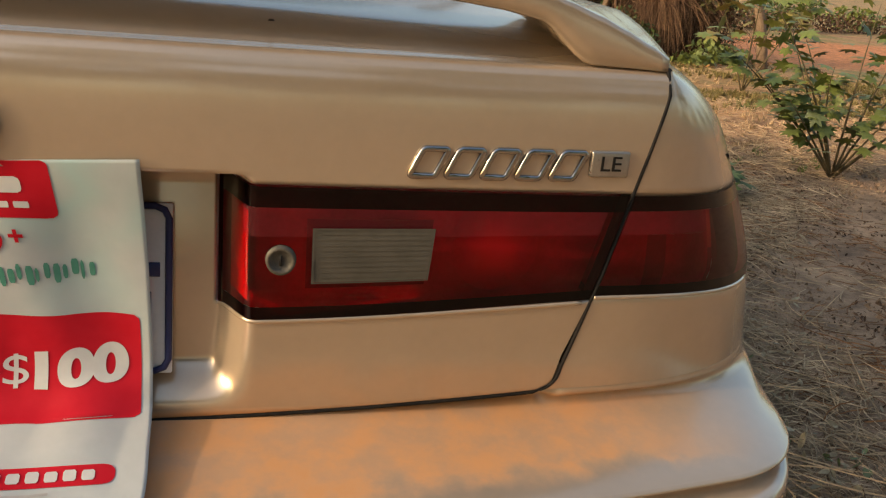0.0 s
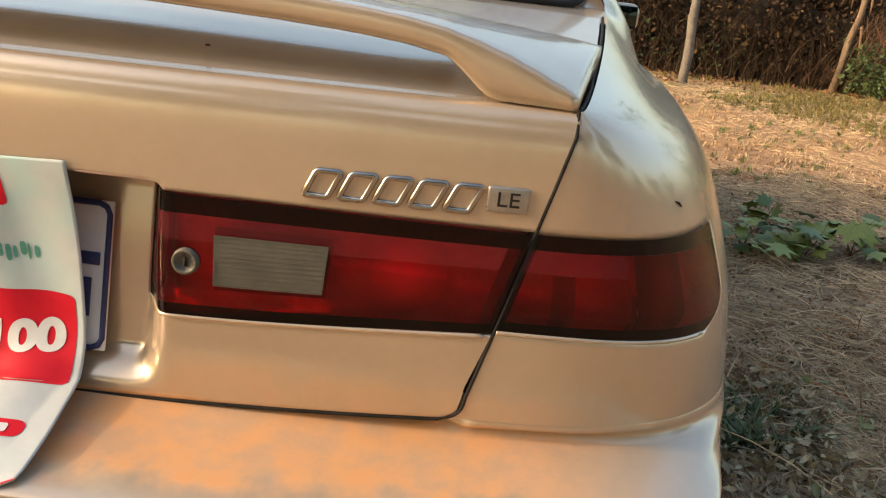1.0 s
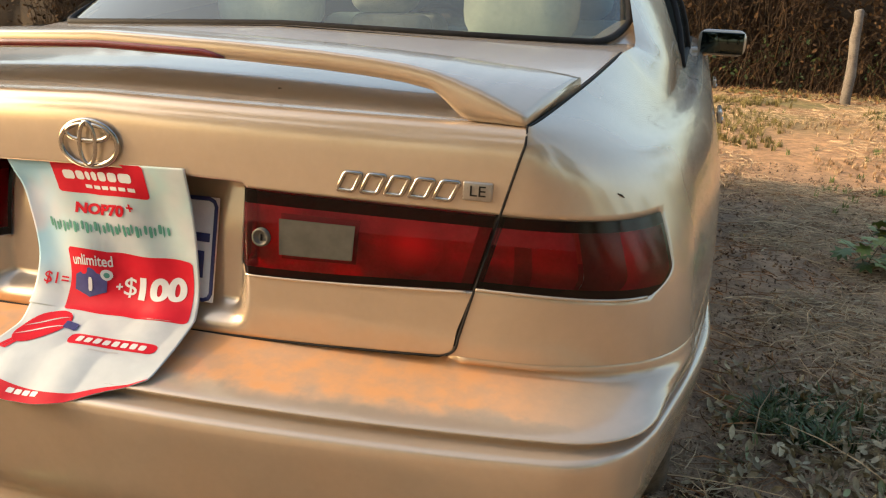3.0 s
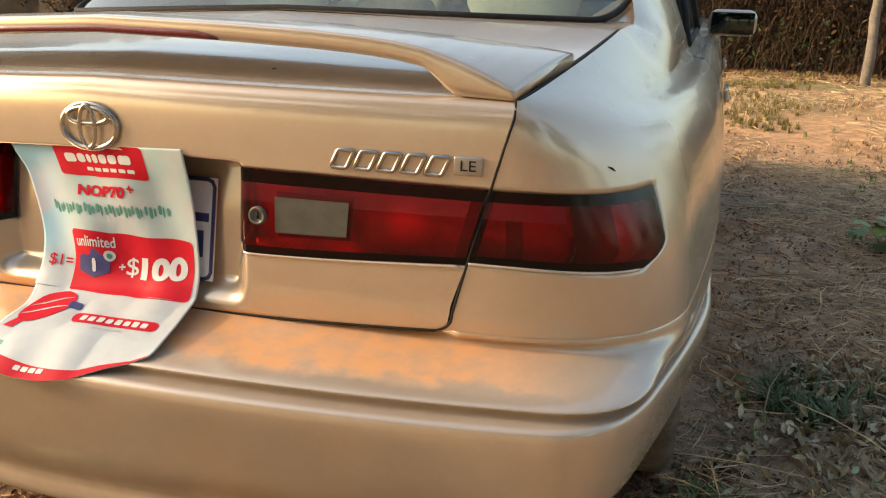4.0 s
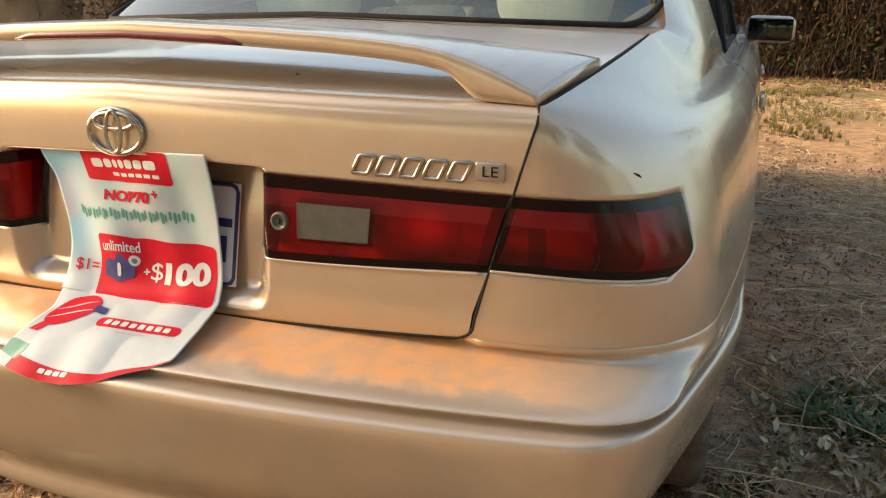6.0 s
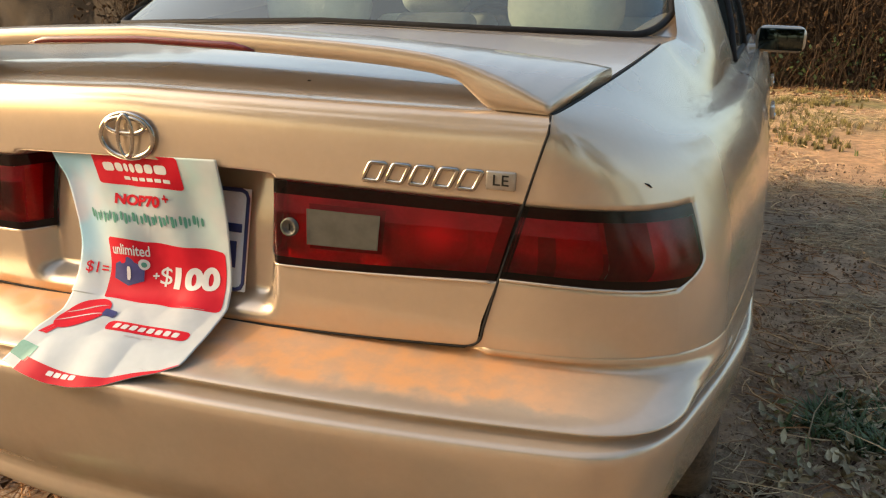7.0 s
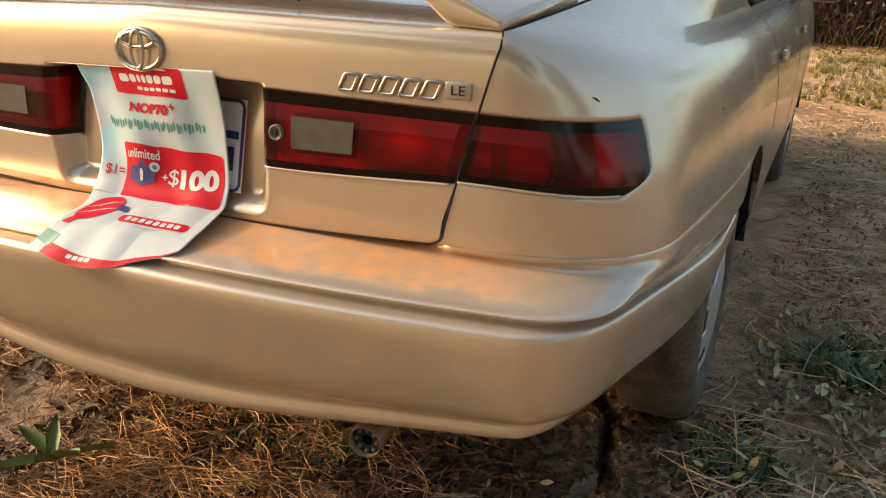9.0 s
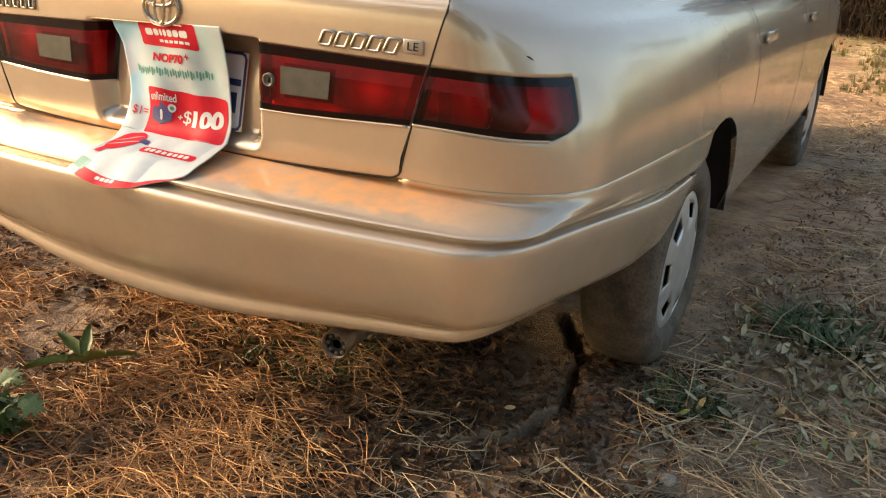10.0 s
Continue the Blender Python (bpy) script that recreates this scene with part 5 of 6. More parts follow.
CRACK3 = [(1.69, 1.86), (1.64, 1.98), (1.69, 2.08)]


def near_line(x, y, line):
    best = 9.0
    for (ax, ay), (bx, by) in zip(line, line[1:]):
        dx, dy = bx - ax, by - ay
        t = min(1, max(0, ((x - ax) * dx + (y - ay) * dy) / (dx * dx + dy * dy)))
        best = min(best, math.hypot(x - ax - t * dx, y - ay - t * dy))
    return best


def ground_z(x, y):
    r = math.hypot(x, y)
    z = noise.noise(Vector((x * 0.35, y * 0.35, 0.3))) * 0.05 * smooth01((r - 3) / 5)
    z += noise.noise(Vector((x * 2.3, y * 2.3, 0.3))) * 0.012 + noise.noise(Vector((x * 9, y * 9, 4.0))) * 0.008 * smooth01((6 - r) / 3)
    if -0.95 < x < 2.1 and -0.75 < y < 2.1:
        z += noise.noise(Vector((x * 30, y * 30, 2.0))) * 0.005
        if 0.4 < x < 0.8 and 0.1 < y < 1.1:
            w = 0.014 + 0.007 * noise.noise(Vector((x * 20, y * 20, 9)))
            z -= 0.09 * smooth01((w * 1.7 - near_line(x, y, CRACK)) / w)
        if 1.15 < x < 2.05 and 1.65 < y < 2.1:
            z -= 0.035 * smooth01((0.020 - min(near_line(x, y, CRACK2), near_line(x, y, CRACK3) + 0.004)) / 0.012)
    if y > 14:
        z += 0.02 * (y - 14)
    return z - 0.006


def axis_steps(lo, hi, step):
    vals = [lo + step * k for k in range(int((hi - lo) / step) + 1)]
    d, v = step, vals[-1]
    out, back = [], []
    while v < 190:
        d *= 1.14
        v += d
        out.append(v)
    d, v = step, vals[0]
    while v > -190:
        d *= 1.14
        v -= d
        back.append(v)
    return back[::-1] + vals + out


gx, gy = axis_steps(-0.9, 2.0, 0.011), axis_steps(-0.7, 2.0, 0.011)
rows = [[Vector((x, y, ground_z(x, y))) for x in gx] for y in gy]
ground = sheet("ground", rows, SOIL)
tagged(ground, "dry cracked brown soil littered with straw", "ground", "", "structure")
tagged(ground, kind="structure")

# ---- straw, leaves and weeds ----
STRAW = material("dry_straw", (0.34, 0.155, 0.052), (0.60, 0.345, 0.14), 9, 0.75, 0, 0, 6, 0, 0.3, 0.1, 0.45)
STRAW_RED = material("rotting_straw", (0.13, 0.058, 0.025), (0.32, 0.155, 0.06), 9, 0.85, 0, 0, 6, 0, 0.3, 0.1, 0.5)
# leaf mould; under the car its dark colour also stands in for shade
MOULD_SHADE = material("leaf_mould", (0.05, 0.029, 0.017), (0.14, 0.078, 0.04), 12, 0.95, 0, 0, 6, 0, 0.2, 0.1, 0.4)
STRAW_PALE = material("bleached_straw", (0.34, 0.23, 0.125), (0.60, 0.43, 0.25), 9, 0.85, 0, 0, 6, 0, 0.3, 0.1, 0.45)
STRAW_GREY = material("weathered_straw", (0.30, 0.22, 0.13), (0.56, 0.43, 0.27), 9, 0.85, 0, 0, 6, 0, 0.3, 0.1, 0.45)
LITTER = material("dead_leaf", (0.20, 0.15, 0.08), (0.46, 0.39, 0.25), 15, 0.8, 0, 0, 6, 0, 0.3, 0.1, 0.35)
LEAF = material("green_leaf", (0.10, 0.135, 0.028), (0.17, 0.20, 0.05), 10, 0.5, 0, 0, 8, 0, 0.4, 0.1, 0.3)
LEAF_PALE = material("pale_leaf", (0.17, 0.20, 0.075), (0.25, 0.275, 0.12), 10, 0.5, 0, 0, 8, 0, 0.4, 0.1, 0.2)
LEAF_DARK = material("dark_leaf", (0.042, 0.072, 0.02), (0.085, 0.12, 0.036), 10, 0.5, 0, 0, 8, 0, 0.4, 0.1, 0.3)
LEAF_YELLOW = material("yellow_leaf", (0.15, 0.13, 0.035), (0.25, 0.20, 0.06), 10, 0.6, 0, 0, 8, 0, 0.4, 0.1, 0.3)
GRASS = material("sunburnt_grass", (0.15, 0.125, 0.035), (0.27, 0.21, 0.075), 6, 0.7, 0, 0, 8, 0, 0.3, 0.1, 0.4)
STEM = material("green_stem", (0.09, 0.075, 0.035), (0.16, 0.12, 0.06), 20, 0.8)
rng = random.Random(4)


def strewn(name, count, where, mat, label, category, length=(0.05, 0.2), width=0.0022, stand=0.15, height=0.02):
    """Loose stalks: thin three-sided blades, each bent, lying or half standing."""
    verts, faces = [], []
    for _ in range(count):
        x, y = where()
        a, ln = rng.uniform(0, 2 * math.pi), rng.uniform(*length)
        rise = abs(rng.gauss(0, stand)) * ln
        z = ground_z(x, y) + rng.uniform(0.001, height)
        bend = rng.gauss(0, 0.36)
        w = width * rng.uniform(0.5, 1.35)
        base = len(verts)
        n = 4
        for k in range(n):
            t = k / (n - 1) - 0.5
            aa = a + bend * t
            px, py = x + math.cos(aa) * ln * t, y + math.sin(aa) * ln * t
            pz = z + rise * (t + 0.5) - 0.25 * rise * (t + 0.5) ** 2 + rng.gauss(0, 0.0015)
            ww = w * (1.0 if k < n - 1 else 0.35)
            sx, sy = -math.sin(aa) * ww * 0.5, math.cos(aa) * ww * 0.5
            verts += [(px - sx, py - sy, pz), (px + sx, py + sy, pz), (px, py, pz + ww * 0.7)]
        for k in range(n - 1):
            i = base + 3 * k
            for u, v in ((0, 1), (1, 2), (2, 0)):
                faces.append((i + u, i + v, i + 3 + v, i + 3 + u))
    ob = mesh(name, verts, faces, mat, None, "", False)
    return tagged(ob, label, category, "", "stuff")


def box_of(x0, x1, y0, y1):
    return lambda: (rng.uniform(x0, x1), rng.uniform(y0, y1))


def drift_of(cx, cy, rx, ry, scale=2.2, cut=-0.2):
    """Places in an uneven round drift."""
    def place():
        for _ in range(60):
            a, d = rng.uniform(0, 2 * math.pi), math.sqrt(rng.random())
            d *= 1 + 0.35 * noise.noise(Vector((math.cos(a) * 1.7, math.sin(a) * 1.7, 8))) + abs(rng.gauss(0, 0.06))
            x, y = cx + rx * d * math.cos(a), cy + ry * d * math.sin(a)
            if noise.noise(Vector((x * scale, y * scale, 5))) + rng.gauss(0, 0.15) > cut:
                break
        return x, y
    return place


def heap_of(x0, x1, y0, y1, scale=2.6, cut=0.0):
    """Places in drifts rather than evenly."""
    def place():
        for _ in range(40):
            x, y = rng.uniform(x0, x1), rng.uniform(y0, y1)
            if noise.noise(Vector((x * scale, y * scale, 5))) + rng.gauss(0, 0.15) > cut:
                break
        return x, y
    return place


strewn("straw_litter", 3200, drift_of(-0.62, -0.25, 1.12, 0.85, 2.2, -0.1), STRAW_PALE, "short crumbs of pale straw behind the bumper", "straw", (0.008, 0.05), 0.0024, 0.25, 0.04)
strewn("straw_litter", 8200, drift_of(-0.62, -0.25, 1.12, 0.85, 3.2, 0.0), STRAW, "thick mat of dry orange straw behind the bumper", "straw", (0.03, 0.17), 0.0020, 0.28, 0.045)
strewn("straw_litter", 8000, drift_of(-0.58, -0.12, 1.18, 0.95, 2.2, -0.2), STRAW_RED, "rotting reddish brown straw under the dry straw", "straw", (0.02, 0.12), 0.0022, 0.18, 0.03)
strewn("straw_litter", 1100, heap_of(0.3, 1.7, -0.8, 0.35, 3.0, -0.05), STRAW_GREY, "loose dry straw on shaded soil", "straw", (0.02, 0.15), 0.0022, 0.15, 0.02)
strewn("straw_litter", 4500, heap_of(0.85, 2.2, -0.6, 2.2, 4.0, -0.1), STRAW_GREY, "crumbled bits of straw on shaded soil", "straw", (0.008, 0.05), 0.0026, 0.15, 0.008)
strewn("straw_litter", 9500, heap_of(0.9, 3.2, 0.4, 5.2, 1.5, 0.0), STRAW_GREY, "scattered weathered straw beside the car", "straw", (0.03, 0.2), 0.003, 0.15, 0.015)
strewn("straw_litter", 14000, heap_of(0.6, 8.5, 4.0, 11.5, 0.8, -0.05), STRAW_PALE, "sunlit dry straw on the open ground", "straw", (0.03, 0.16), 0.0042, 0.2, 0.03)
strewn("straw_litter", 1600, heap_of(2.5, 6.0, 1.5, 5.5, 1.2, 0.0), STRAW_GREY, "thin straw round the shrub", "straw", (0.05, 0.25), 0.004, 0.15, 0.02)


strewn("twig_litter", 1500, heap_of(0.9, 3.4, 0.1, 5.2, 2.4, -0.1), STRAW_RED, "thin dark twigs on the shaded soil", "twigs", (0.05, 0.22), 0.0038, 0.12, 0.015)
strewn("straw_litter", 260, heap_of(0.9, 2.4, -0.7, 2.6, 3.0, -0.1), STRAW_PALE, "long bleached stalks lying on the shaded soil", "straw", (0.12, 0.42), 0.0034, 0.10, 0.03)


def crumbs(name, count, where, mat, label, size=(0.002, 0.007)):
    """Crumbs of soil: small uneven four-sided lumps."""
    verts, faces = [], []
    for _ in range(count):
        x, y = where()
        s = rng.uniform(*size) * rng.choice((0.6, 1, 1, 1.7))
        a = rng.uniform(0, 6.28)
        z = ground_z(x, y) - 0.3 * s
        base = len(verts)
        for k in range(3):
            t = a + 2.09 * k + rng.gauss(0, 0.3)
            r = s * rng.uniform(0.7, 1.4)
            verts.append((x + r * math.cos(t), y + r * math.sin(t), z))
        verts.append((x + rng.gauss(0, 0.3) * s, y + rng.gauss(0, 0.3) * s, z + s * rng.uniform(0.8, 1.6)))
        faces += [(base, base + 1, base + 3), (base + 1, base + 2, base + 3), (base + 2, base, base + 3)]
    return tagged(mesh(name, verts, faces, mat, None, "", False), label, "soil", "", "stuff")


CRUMB = material("soil_crumb", (0.13, 0.082, 0.05), (0.42, 0.285, 0.18), 20, 0.95, 0, 0, 6, 0, 0.2, 0.05, 0.4)
crumbs("soil_crumbs", 16000, heap_of(0.3, 2.4, -0.8, 2.4, 3.0, -0.2), CRUMB, "crumbs of dry brown soil beside the car")
crumbs("soil_crumbs", 9000, heap_of(0.9, 4.5, 1.5, 6.0, 1.6, -0.1), CRUMB, "crumbs of dry brown soil on the shaded ground", (0.004, 0.013))
crumbs("soil_crumbs", 5000, drift_of(-0.5, -0.15, 1.25, 1.0, 3.0, -0.2), CRUMB, "crumbs of dry brown soil among the straw")


def leaf_bits(name, count, where, mat, label, category, size=(0.02, 0.05), curl=0.5, height=0.03, flat=0.4):
    verts, faces = [], []
    for _ in range(count):
        x, y = where()
        s = rng.uniform(*size)
        m = Matrix.Translation((x, y, ground_z(x, y) + rng.uniform(0.004, height))) @ Euler((rng.gauss(0, flat), rng.gauss(0, flat), rng.uniform(0, 6.28))).to_matrix().to_4x4()
        c = rng.uniform(0.2, 1) * curl
        base = len(verts)
        for t, w in ((-1, 0.05), (-0.5, 0.62), (0.1, 0.75), (0.6, 0.48), (1, 0.03)):
            for side in (-1, 0, 1):
                verts.append(m @ Vector((t * s, side * w * s * 0.55, c * s * (abs(side) * w * 0.5 + 0.35 * t * t))))
        for k in range(4):
            for j in range(2):
                i = base + 3 * k + j
                faces.append((i, i + 1, i + 4, i + 3))
    ob = mesh(name, verts, faces, mat, None, "", True)
    return tagged(ob, label, category, "", "stuff")


leaf_bits("leaf_mould", 7500, drift_of(-0.52, -0.05, 1.25, 1.05, 2.2, -0.35), MOULD_SHADE, "dark crumbled leaf mould under the straw", "leaves", (0.008, 0.028), 0.5, 0.012)
# dark bits in place of the deep shade below the car
leaf_bits("leaf_mould", 2600, heap_of(0.30, 1.05, -0.05, 0.98, 3, -0.2), MOULD_SHADE, "dark leaf crumbs that deepen the shade under the car", "leaves", (0.006, 0.02), 0.5, 0.008)
leaf_bits("leaf_litter", 330, heap_of(0.98, 1.6, 0.7, 1.6, 5, -0.1), LITTER, "curled pale dead leaves by the rear wheel", "leaves", (0.009, 0.028), 0.7, 0.035, 0.6)
leaf_bits("leaf_litter", 130, heap_of(0.98, 1.75, 0.6, 1.8, 4, 0.0), LEAF_PALE, "half-withered pale green leaves beside the rear wheel", "leaves", (0.008, 0.024), 0.7, 0.035, 0.6)
leaf_bits("leaf_mould", 5200, heap_of(0.95, 3.6, 0.3, 5.4, 2.2, -0.02), MOULD_SHADE, "dark crumbled leaves on the shaded soil", "leaves", (0.004, 0.014), 0.6, 0.010)
leaf_bits("leaf_litter", 700, heap_of(1.0, 1.55, 0.85, 1.75, 5, -0.2), LITTER, "curled dead leaves heaped by the rear wheel", "leaves", (0.007, 0.024), 0.9, 0.045, 0.8)
leaf_bits("leaf_litter", 1700, heap_of(0.9, 4.0, 0.2, 5.0, 1.5, 0.0), LITTER, "scattered brown dead leaves", "leaves", (0.006, 0.018))
leaf_bits("leaf_litter", 260, heap_of(-1.4, 1.0, -0.9, 0.7, 2.5, -0.1), LITTER, "crumbled dry leaves among the straw", "leaves", (0.008, 0.022))


def tufts(name, count, where, mat, label, category, height=(0.05, 0.18), blades=14, width=0.004, spread_=0.5):
    verts, faces = [], []
    for _ in range(count):
        x, y = where()
        z = ground_z(x, y)
        for _b in range(blades):
            a, h = rng.uniform(0, 6.28), rng.uniform(*height)
            lean = rng.uniform(0.1, 1.0) * spread_ * h
            bx, by = x + rng.gauss(0, 0.25) * height[1] * 0.5, y + rng.gauss(0, 0.25) * height[1] * 0.5
            base = len(verts)
            sx, sy = -math.sin(a) * width, math.cos(a) * width
            for k, (t, w) in enumerate(((0, 1.0), (0.5, 0.8), (1, 0.1))):
                px, py, pz = bx + math.cos(a) * lean * t * t, by + math.sin(a) * lean * t * t, z + h * (t - 0.18 * t * t)
                verts += [(px - sx * w, py - sy * w, pz), (px + sx * w, py + sy * w, pz)]
            faces += [(base, base + 1, base + 3, base + 2), (base + 2, base + 3, base + 5, base + 4)]
    ob = mesh(name, verts, faces, mat, None, "", True)
    return tagged(ob, label, category, "", "stuff")


tufts("grass_tuft", 1700, heap_of(0.8, 9.0, 6.6, 11.4, 0.6, 0.08), GRASS, "low sunburnt grass along the hedge", "grass", (0.03, 0.10), 16, 0.005, 0.9)
tufts("dry_grass", 2000, heap_of(1.0, 9.5, 4.6, 9.4, 0.9, -0.05), STRAW_PALE, "low bleached grass on the open ground", "grass", (0.015, 0.06), 10, 0.004, 1.2)
tufts("grass_tuft", 90, heap_of(1.6, 8.0, 6.0, 10.6, 0.8, 0.22), LEAF, "patches of short green grass on the open ground", "grass", (0.02, 0.08), 16, 0.006, 1.0)
tufts("dry_grass", 300, heap_of(-1.0, 7.5, 9.5, 12.2, 0.6, 0.0), GRASS, "dry yellow grass along the hedge", "grass", (0.03, 0.12), 12, 0.005)
leaf_bits("leaf_litter", 1100, heap_of(0.0, 8.5, 10.8, 12.4, 0.8, -0.2), STRAW_RED, "reddish dead leaves fallen along the hedge's foot", "leaves", (0.02, 0.05), 0.6, 0.05)
tufts("grass_tuft", 70, heap_of(-0.30, 0.25, 0.25, 0.62, 6, -0.1), LEAF_DARK, "dark green grass in the shade under the bumper", "weed", (0.02, 0.07), 12, 0.0035, 1.1)
tufts("grass_tuft", 34, heap_of(1.10, 1.36, 1.28, 1.52, 6, -0.2), LEAF_DARK, "low feathery green weed on the shaded soil", "weed", (0.02, 0.075), 14, 0.0045, 1.6)
tufts("grass_tuft", 40, heap_of(0.88, 1.08, 0.68, 0.84, 6, -0.3), LEAF_DARK, "low green weed patch beside the rear tyre", "weed", (0.015, 0.05), 12, 0.0035, 1.3)
tufts("grass_tuft", 20, heap_of(1.05, 1.50, 1.30, 1.68, 6, -0.05), LEAF_DARK, "small dark green weed tuft in the car's shade", "weed", (0.02, 0.08), 12, 0.0045, 1.5)
tufts("grass_tuft", 20, box_of(0.90, 1.12, 0.66, 0.86), LEAF_DARK, "small dark green weed beside the rear tyre", "weed", (0.015, 0.05), 10, 0.003, 0.9)
tufts("grass_tuft", 60, heap_of(1.6, 4.2, 4.2, 7.5, 1.2, 0.05), LEAF, "sparse green grass on the sunlit soil", "grass", (0.02, 0.08), 12, 0.004, 0.9)


# ---- leafy plants: single leaves on stems ----
def leaf_mesh(kind):
    """One leaf along +x, its stalk end at the origin, 1 long."""
    bm = bmesh.new()
    if kind == "long":
        rows = []
        for t, w in ((0, 0.02), (0.2, 0.15), (0.5, 0.21), (0.8, 0.13), (1, 0.01)):
            rows.append([bm.verts.new((t, s * w, 0.10 * abs(s) - 0.22 * t * t)) for s in (-1, 0, 1)])
        for p, q in zip(rows, rows[1:]):
            for k in range(2):
                bm.faces.new((p[k], q[k], q[k + 1], p[k + 1]))
    else:
        centre = bm.verts.new((0.38, 0, 0.02))
        rim = []
        lobes = [(-150, 0.40), (-128, 0.22), (-85, 0.56), (-55, 0.30), (-38, 0.62), (-20, 0.38), (0, 0.66), (20, 0.38), (38, 0.62), (55, 0.30), (85, 0.56), (128, 0.22), (150, 0.40), (180, 0.34)]
        for a, r in lobes:
            rim.append(bm.verts.new((0.38 + r * math.cos(radians(a)), r * math.sin(radians(a)), -0.22 * r * r)))
        for k in range(len(rim)):
            bm.faces.new((centre, rim[k], rim[(k + 1) % len(rim)]))
    me = bpy.data.meshes.new("leaf")
    bm.to_mesh(me)
    bm.free()
    me.polygons.foreach_set("use_smooth", [True] * len(me.polygons))
    return me


def leafed(name, at, label, category, stems, leaf, mat, size, seed, per=9, stalk=0.35, droop=0.2, bare=0.35, thick=0.009):
    """A plant of stems (their tips relative to the foot) with single leaves along them."""
    r = random.Random(seed)
    plant = tagged(new(name), label, category)
    plant.location = at
    shared = [leaf.copy(), leaf.copy()]
    for me, m in zip(shared, mat):
        me.materials.clear()
        me.materials.append(m)
    for tip in stems:
        tip = Vector(tip)
        mid = tip * 0.5 + Vector((r.gauss(0, 0.04), r.gauss(0, 0.04), 0.10 * tip.length))
        pts = [Vector((0, 0, -0.01))] + [mid * (2 * t * (1 - t)) + tip * t * t for t in spread(0.15, 1, 7)]
        part("stem", tube(pts, [thick * (1 - 0.8 * k / (len(pts) - 1)) for k in range(len(pts))], 6), STEM, plant)
        for k in range(per):
            t = bare + (1 - bare) * (k + r.random() * 0.8) / per
            t = min(1.0, t)
            p = mid * (2 * t * (1 - t)) + tip * t * t
            a = r.uniform(0, 6.28)
            out = Vector((math.cos(a), math.sin(a), r.uniform(-0.1, 0.5))).normalized()
            s = size * r.uniform(0.6, 1.15)
            ob = new("leaf", shared[r.random() < 0.3])
            ob.parent = plant
            q = p + out * s * stalk
            ob.matrix_basis = Matrix.Translation(q) @ (out - Vector((0, 0, droop * r.uniform(0.5, 1.6)))).to_track_quat("X", "Z").to_matrix().to_4x4() @ Matrix.Rotation(r.gauss(0, 0.45), 4, "X") @ Matrix.Scale(s, 4)
    return plant


LONG, LOBED = leaf_mesh("long"), leaf_mesh("lobed")
leafed("shrub", (3.79, 4.07, 0), "leafy green shrub with lobed leaves on dry soil", "shrub", [(-0.92, 0.12, 0.83), (-0.59, 0.29, 1.16), (-0.73, 0.12, 0.73), (-0.35, 0.24, 0.9), (0.06, 0.0, 1.09), (0.47, 0.12, 1.06), (0.83, 0.24, 0.94), (-0.12, 0.59, 1.0), (-0.53, -0.18, 0.5), (0.29, -0.29, 0.71), (0.65, -0.24, 0.59), (-0.24, -0.12, 0.71), (1.0, 0.0, 0.71)], LOBED, (LEAF, LEAF_DARK), 0.135, 3, 26, 0.35, 0.2, 0.28)
leafed("shrub", (5.5, 8.3, 0), "broad-leaved green shrub with pale leaves", "shrub", [(-0.6, 0, 1.3), (0.2, 0.3, 1.6), (0.8, 0, 1.4), (-0.2, -0.4, 1.2), (1.3, 0.2, 1.5), (0.4, -0.3, 1.9)], LOBED, (LEAF, LEAF_YELLOW), 0.26, 8, 11)
def seedling(at, label, leaves, size, height, seed):
    """A short stem with a whorl of long leaves at its top."""
    r = random.Random(seed)
    plant = tagged(new("seedling"), label, "weed")
    plant.location = at
    part("stem", tube([(0, 0, -0.02), (0.004, 0, height * 0.5), (0.0, 0.003, height)], [0.003, 0.0025, 0.002], 6), STEM, plant)
    me = LONG.copy()
    me.materials.clear()
    me.materials.append(LEAF)
    for v in me.vertices:
        v.co.y *= 0.72
    for k in range(leaves):
        ob = new("leaf", me)
        ob.parent = plant
        ob.matrix_basis = Matrix.Translation((0, 0, height)) @ Matrix.Rotation(2 * math.pi * k / leaves + r.gauss(0, 0.15), 4, "Z") @ Matrix.Rotation(-r.uniform(0.15, 0.85), 4, "Y") @ Matrix.Rotation(r.gauss(0, 0.3), 4, "X") @ Matrix.Scale(size * r.uniform(0.8, 1.1), 4)
    return plant


seedling((-0.287, -0.052, 0.0), "green seedling with a whorl of narrow leaves in the straw", 6, 0.125, 0.075, 5)
leafed("weed", (-0.255, -0.29, 0.0), "small bushy green weed in the straw", "weed", [(-0.06, 0.02, 0.13), (0.0, 0.04, 0.15), (0.04, 0.0, 0.11), (-0.09, -0.02, 0.09)], LOBED, (LEAF_DARK, LEAF_DARK), 0.058, 5, 16, 0.2, 0.2, 0.25, 0.003)
for k, (x, y, s) in enumerate(((1.70, 3.15, 0.11), (2.0, 3.2, 0.12), (2.28, 3.35, 0.12), (2.55, 3.5, 0.11), (1.86, 3.55, 0.10))):
    leafed("weed", (x, y, 0), "low round-leaved green weed in the car's shade", "weed", [(-0.12, 0, 0.14), (0.1, 0.05, 0.18), (0.15, -0.08, 0.1)], LOBED, (LEAF, LEAF_DARK), s * 1.3, 20 + k, 6, 0.3, 0.2, 0.4, 0.004)

# ---- loose stones ----
STONE = material("pale_stone", (0.30, 0.24, 0.17), (0.46, 0.38, 0.28), 30, 0.9, 0, 0.5)


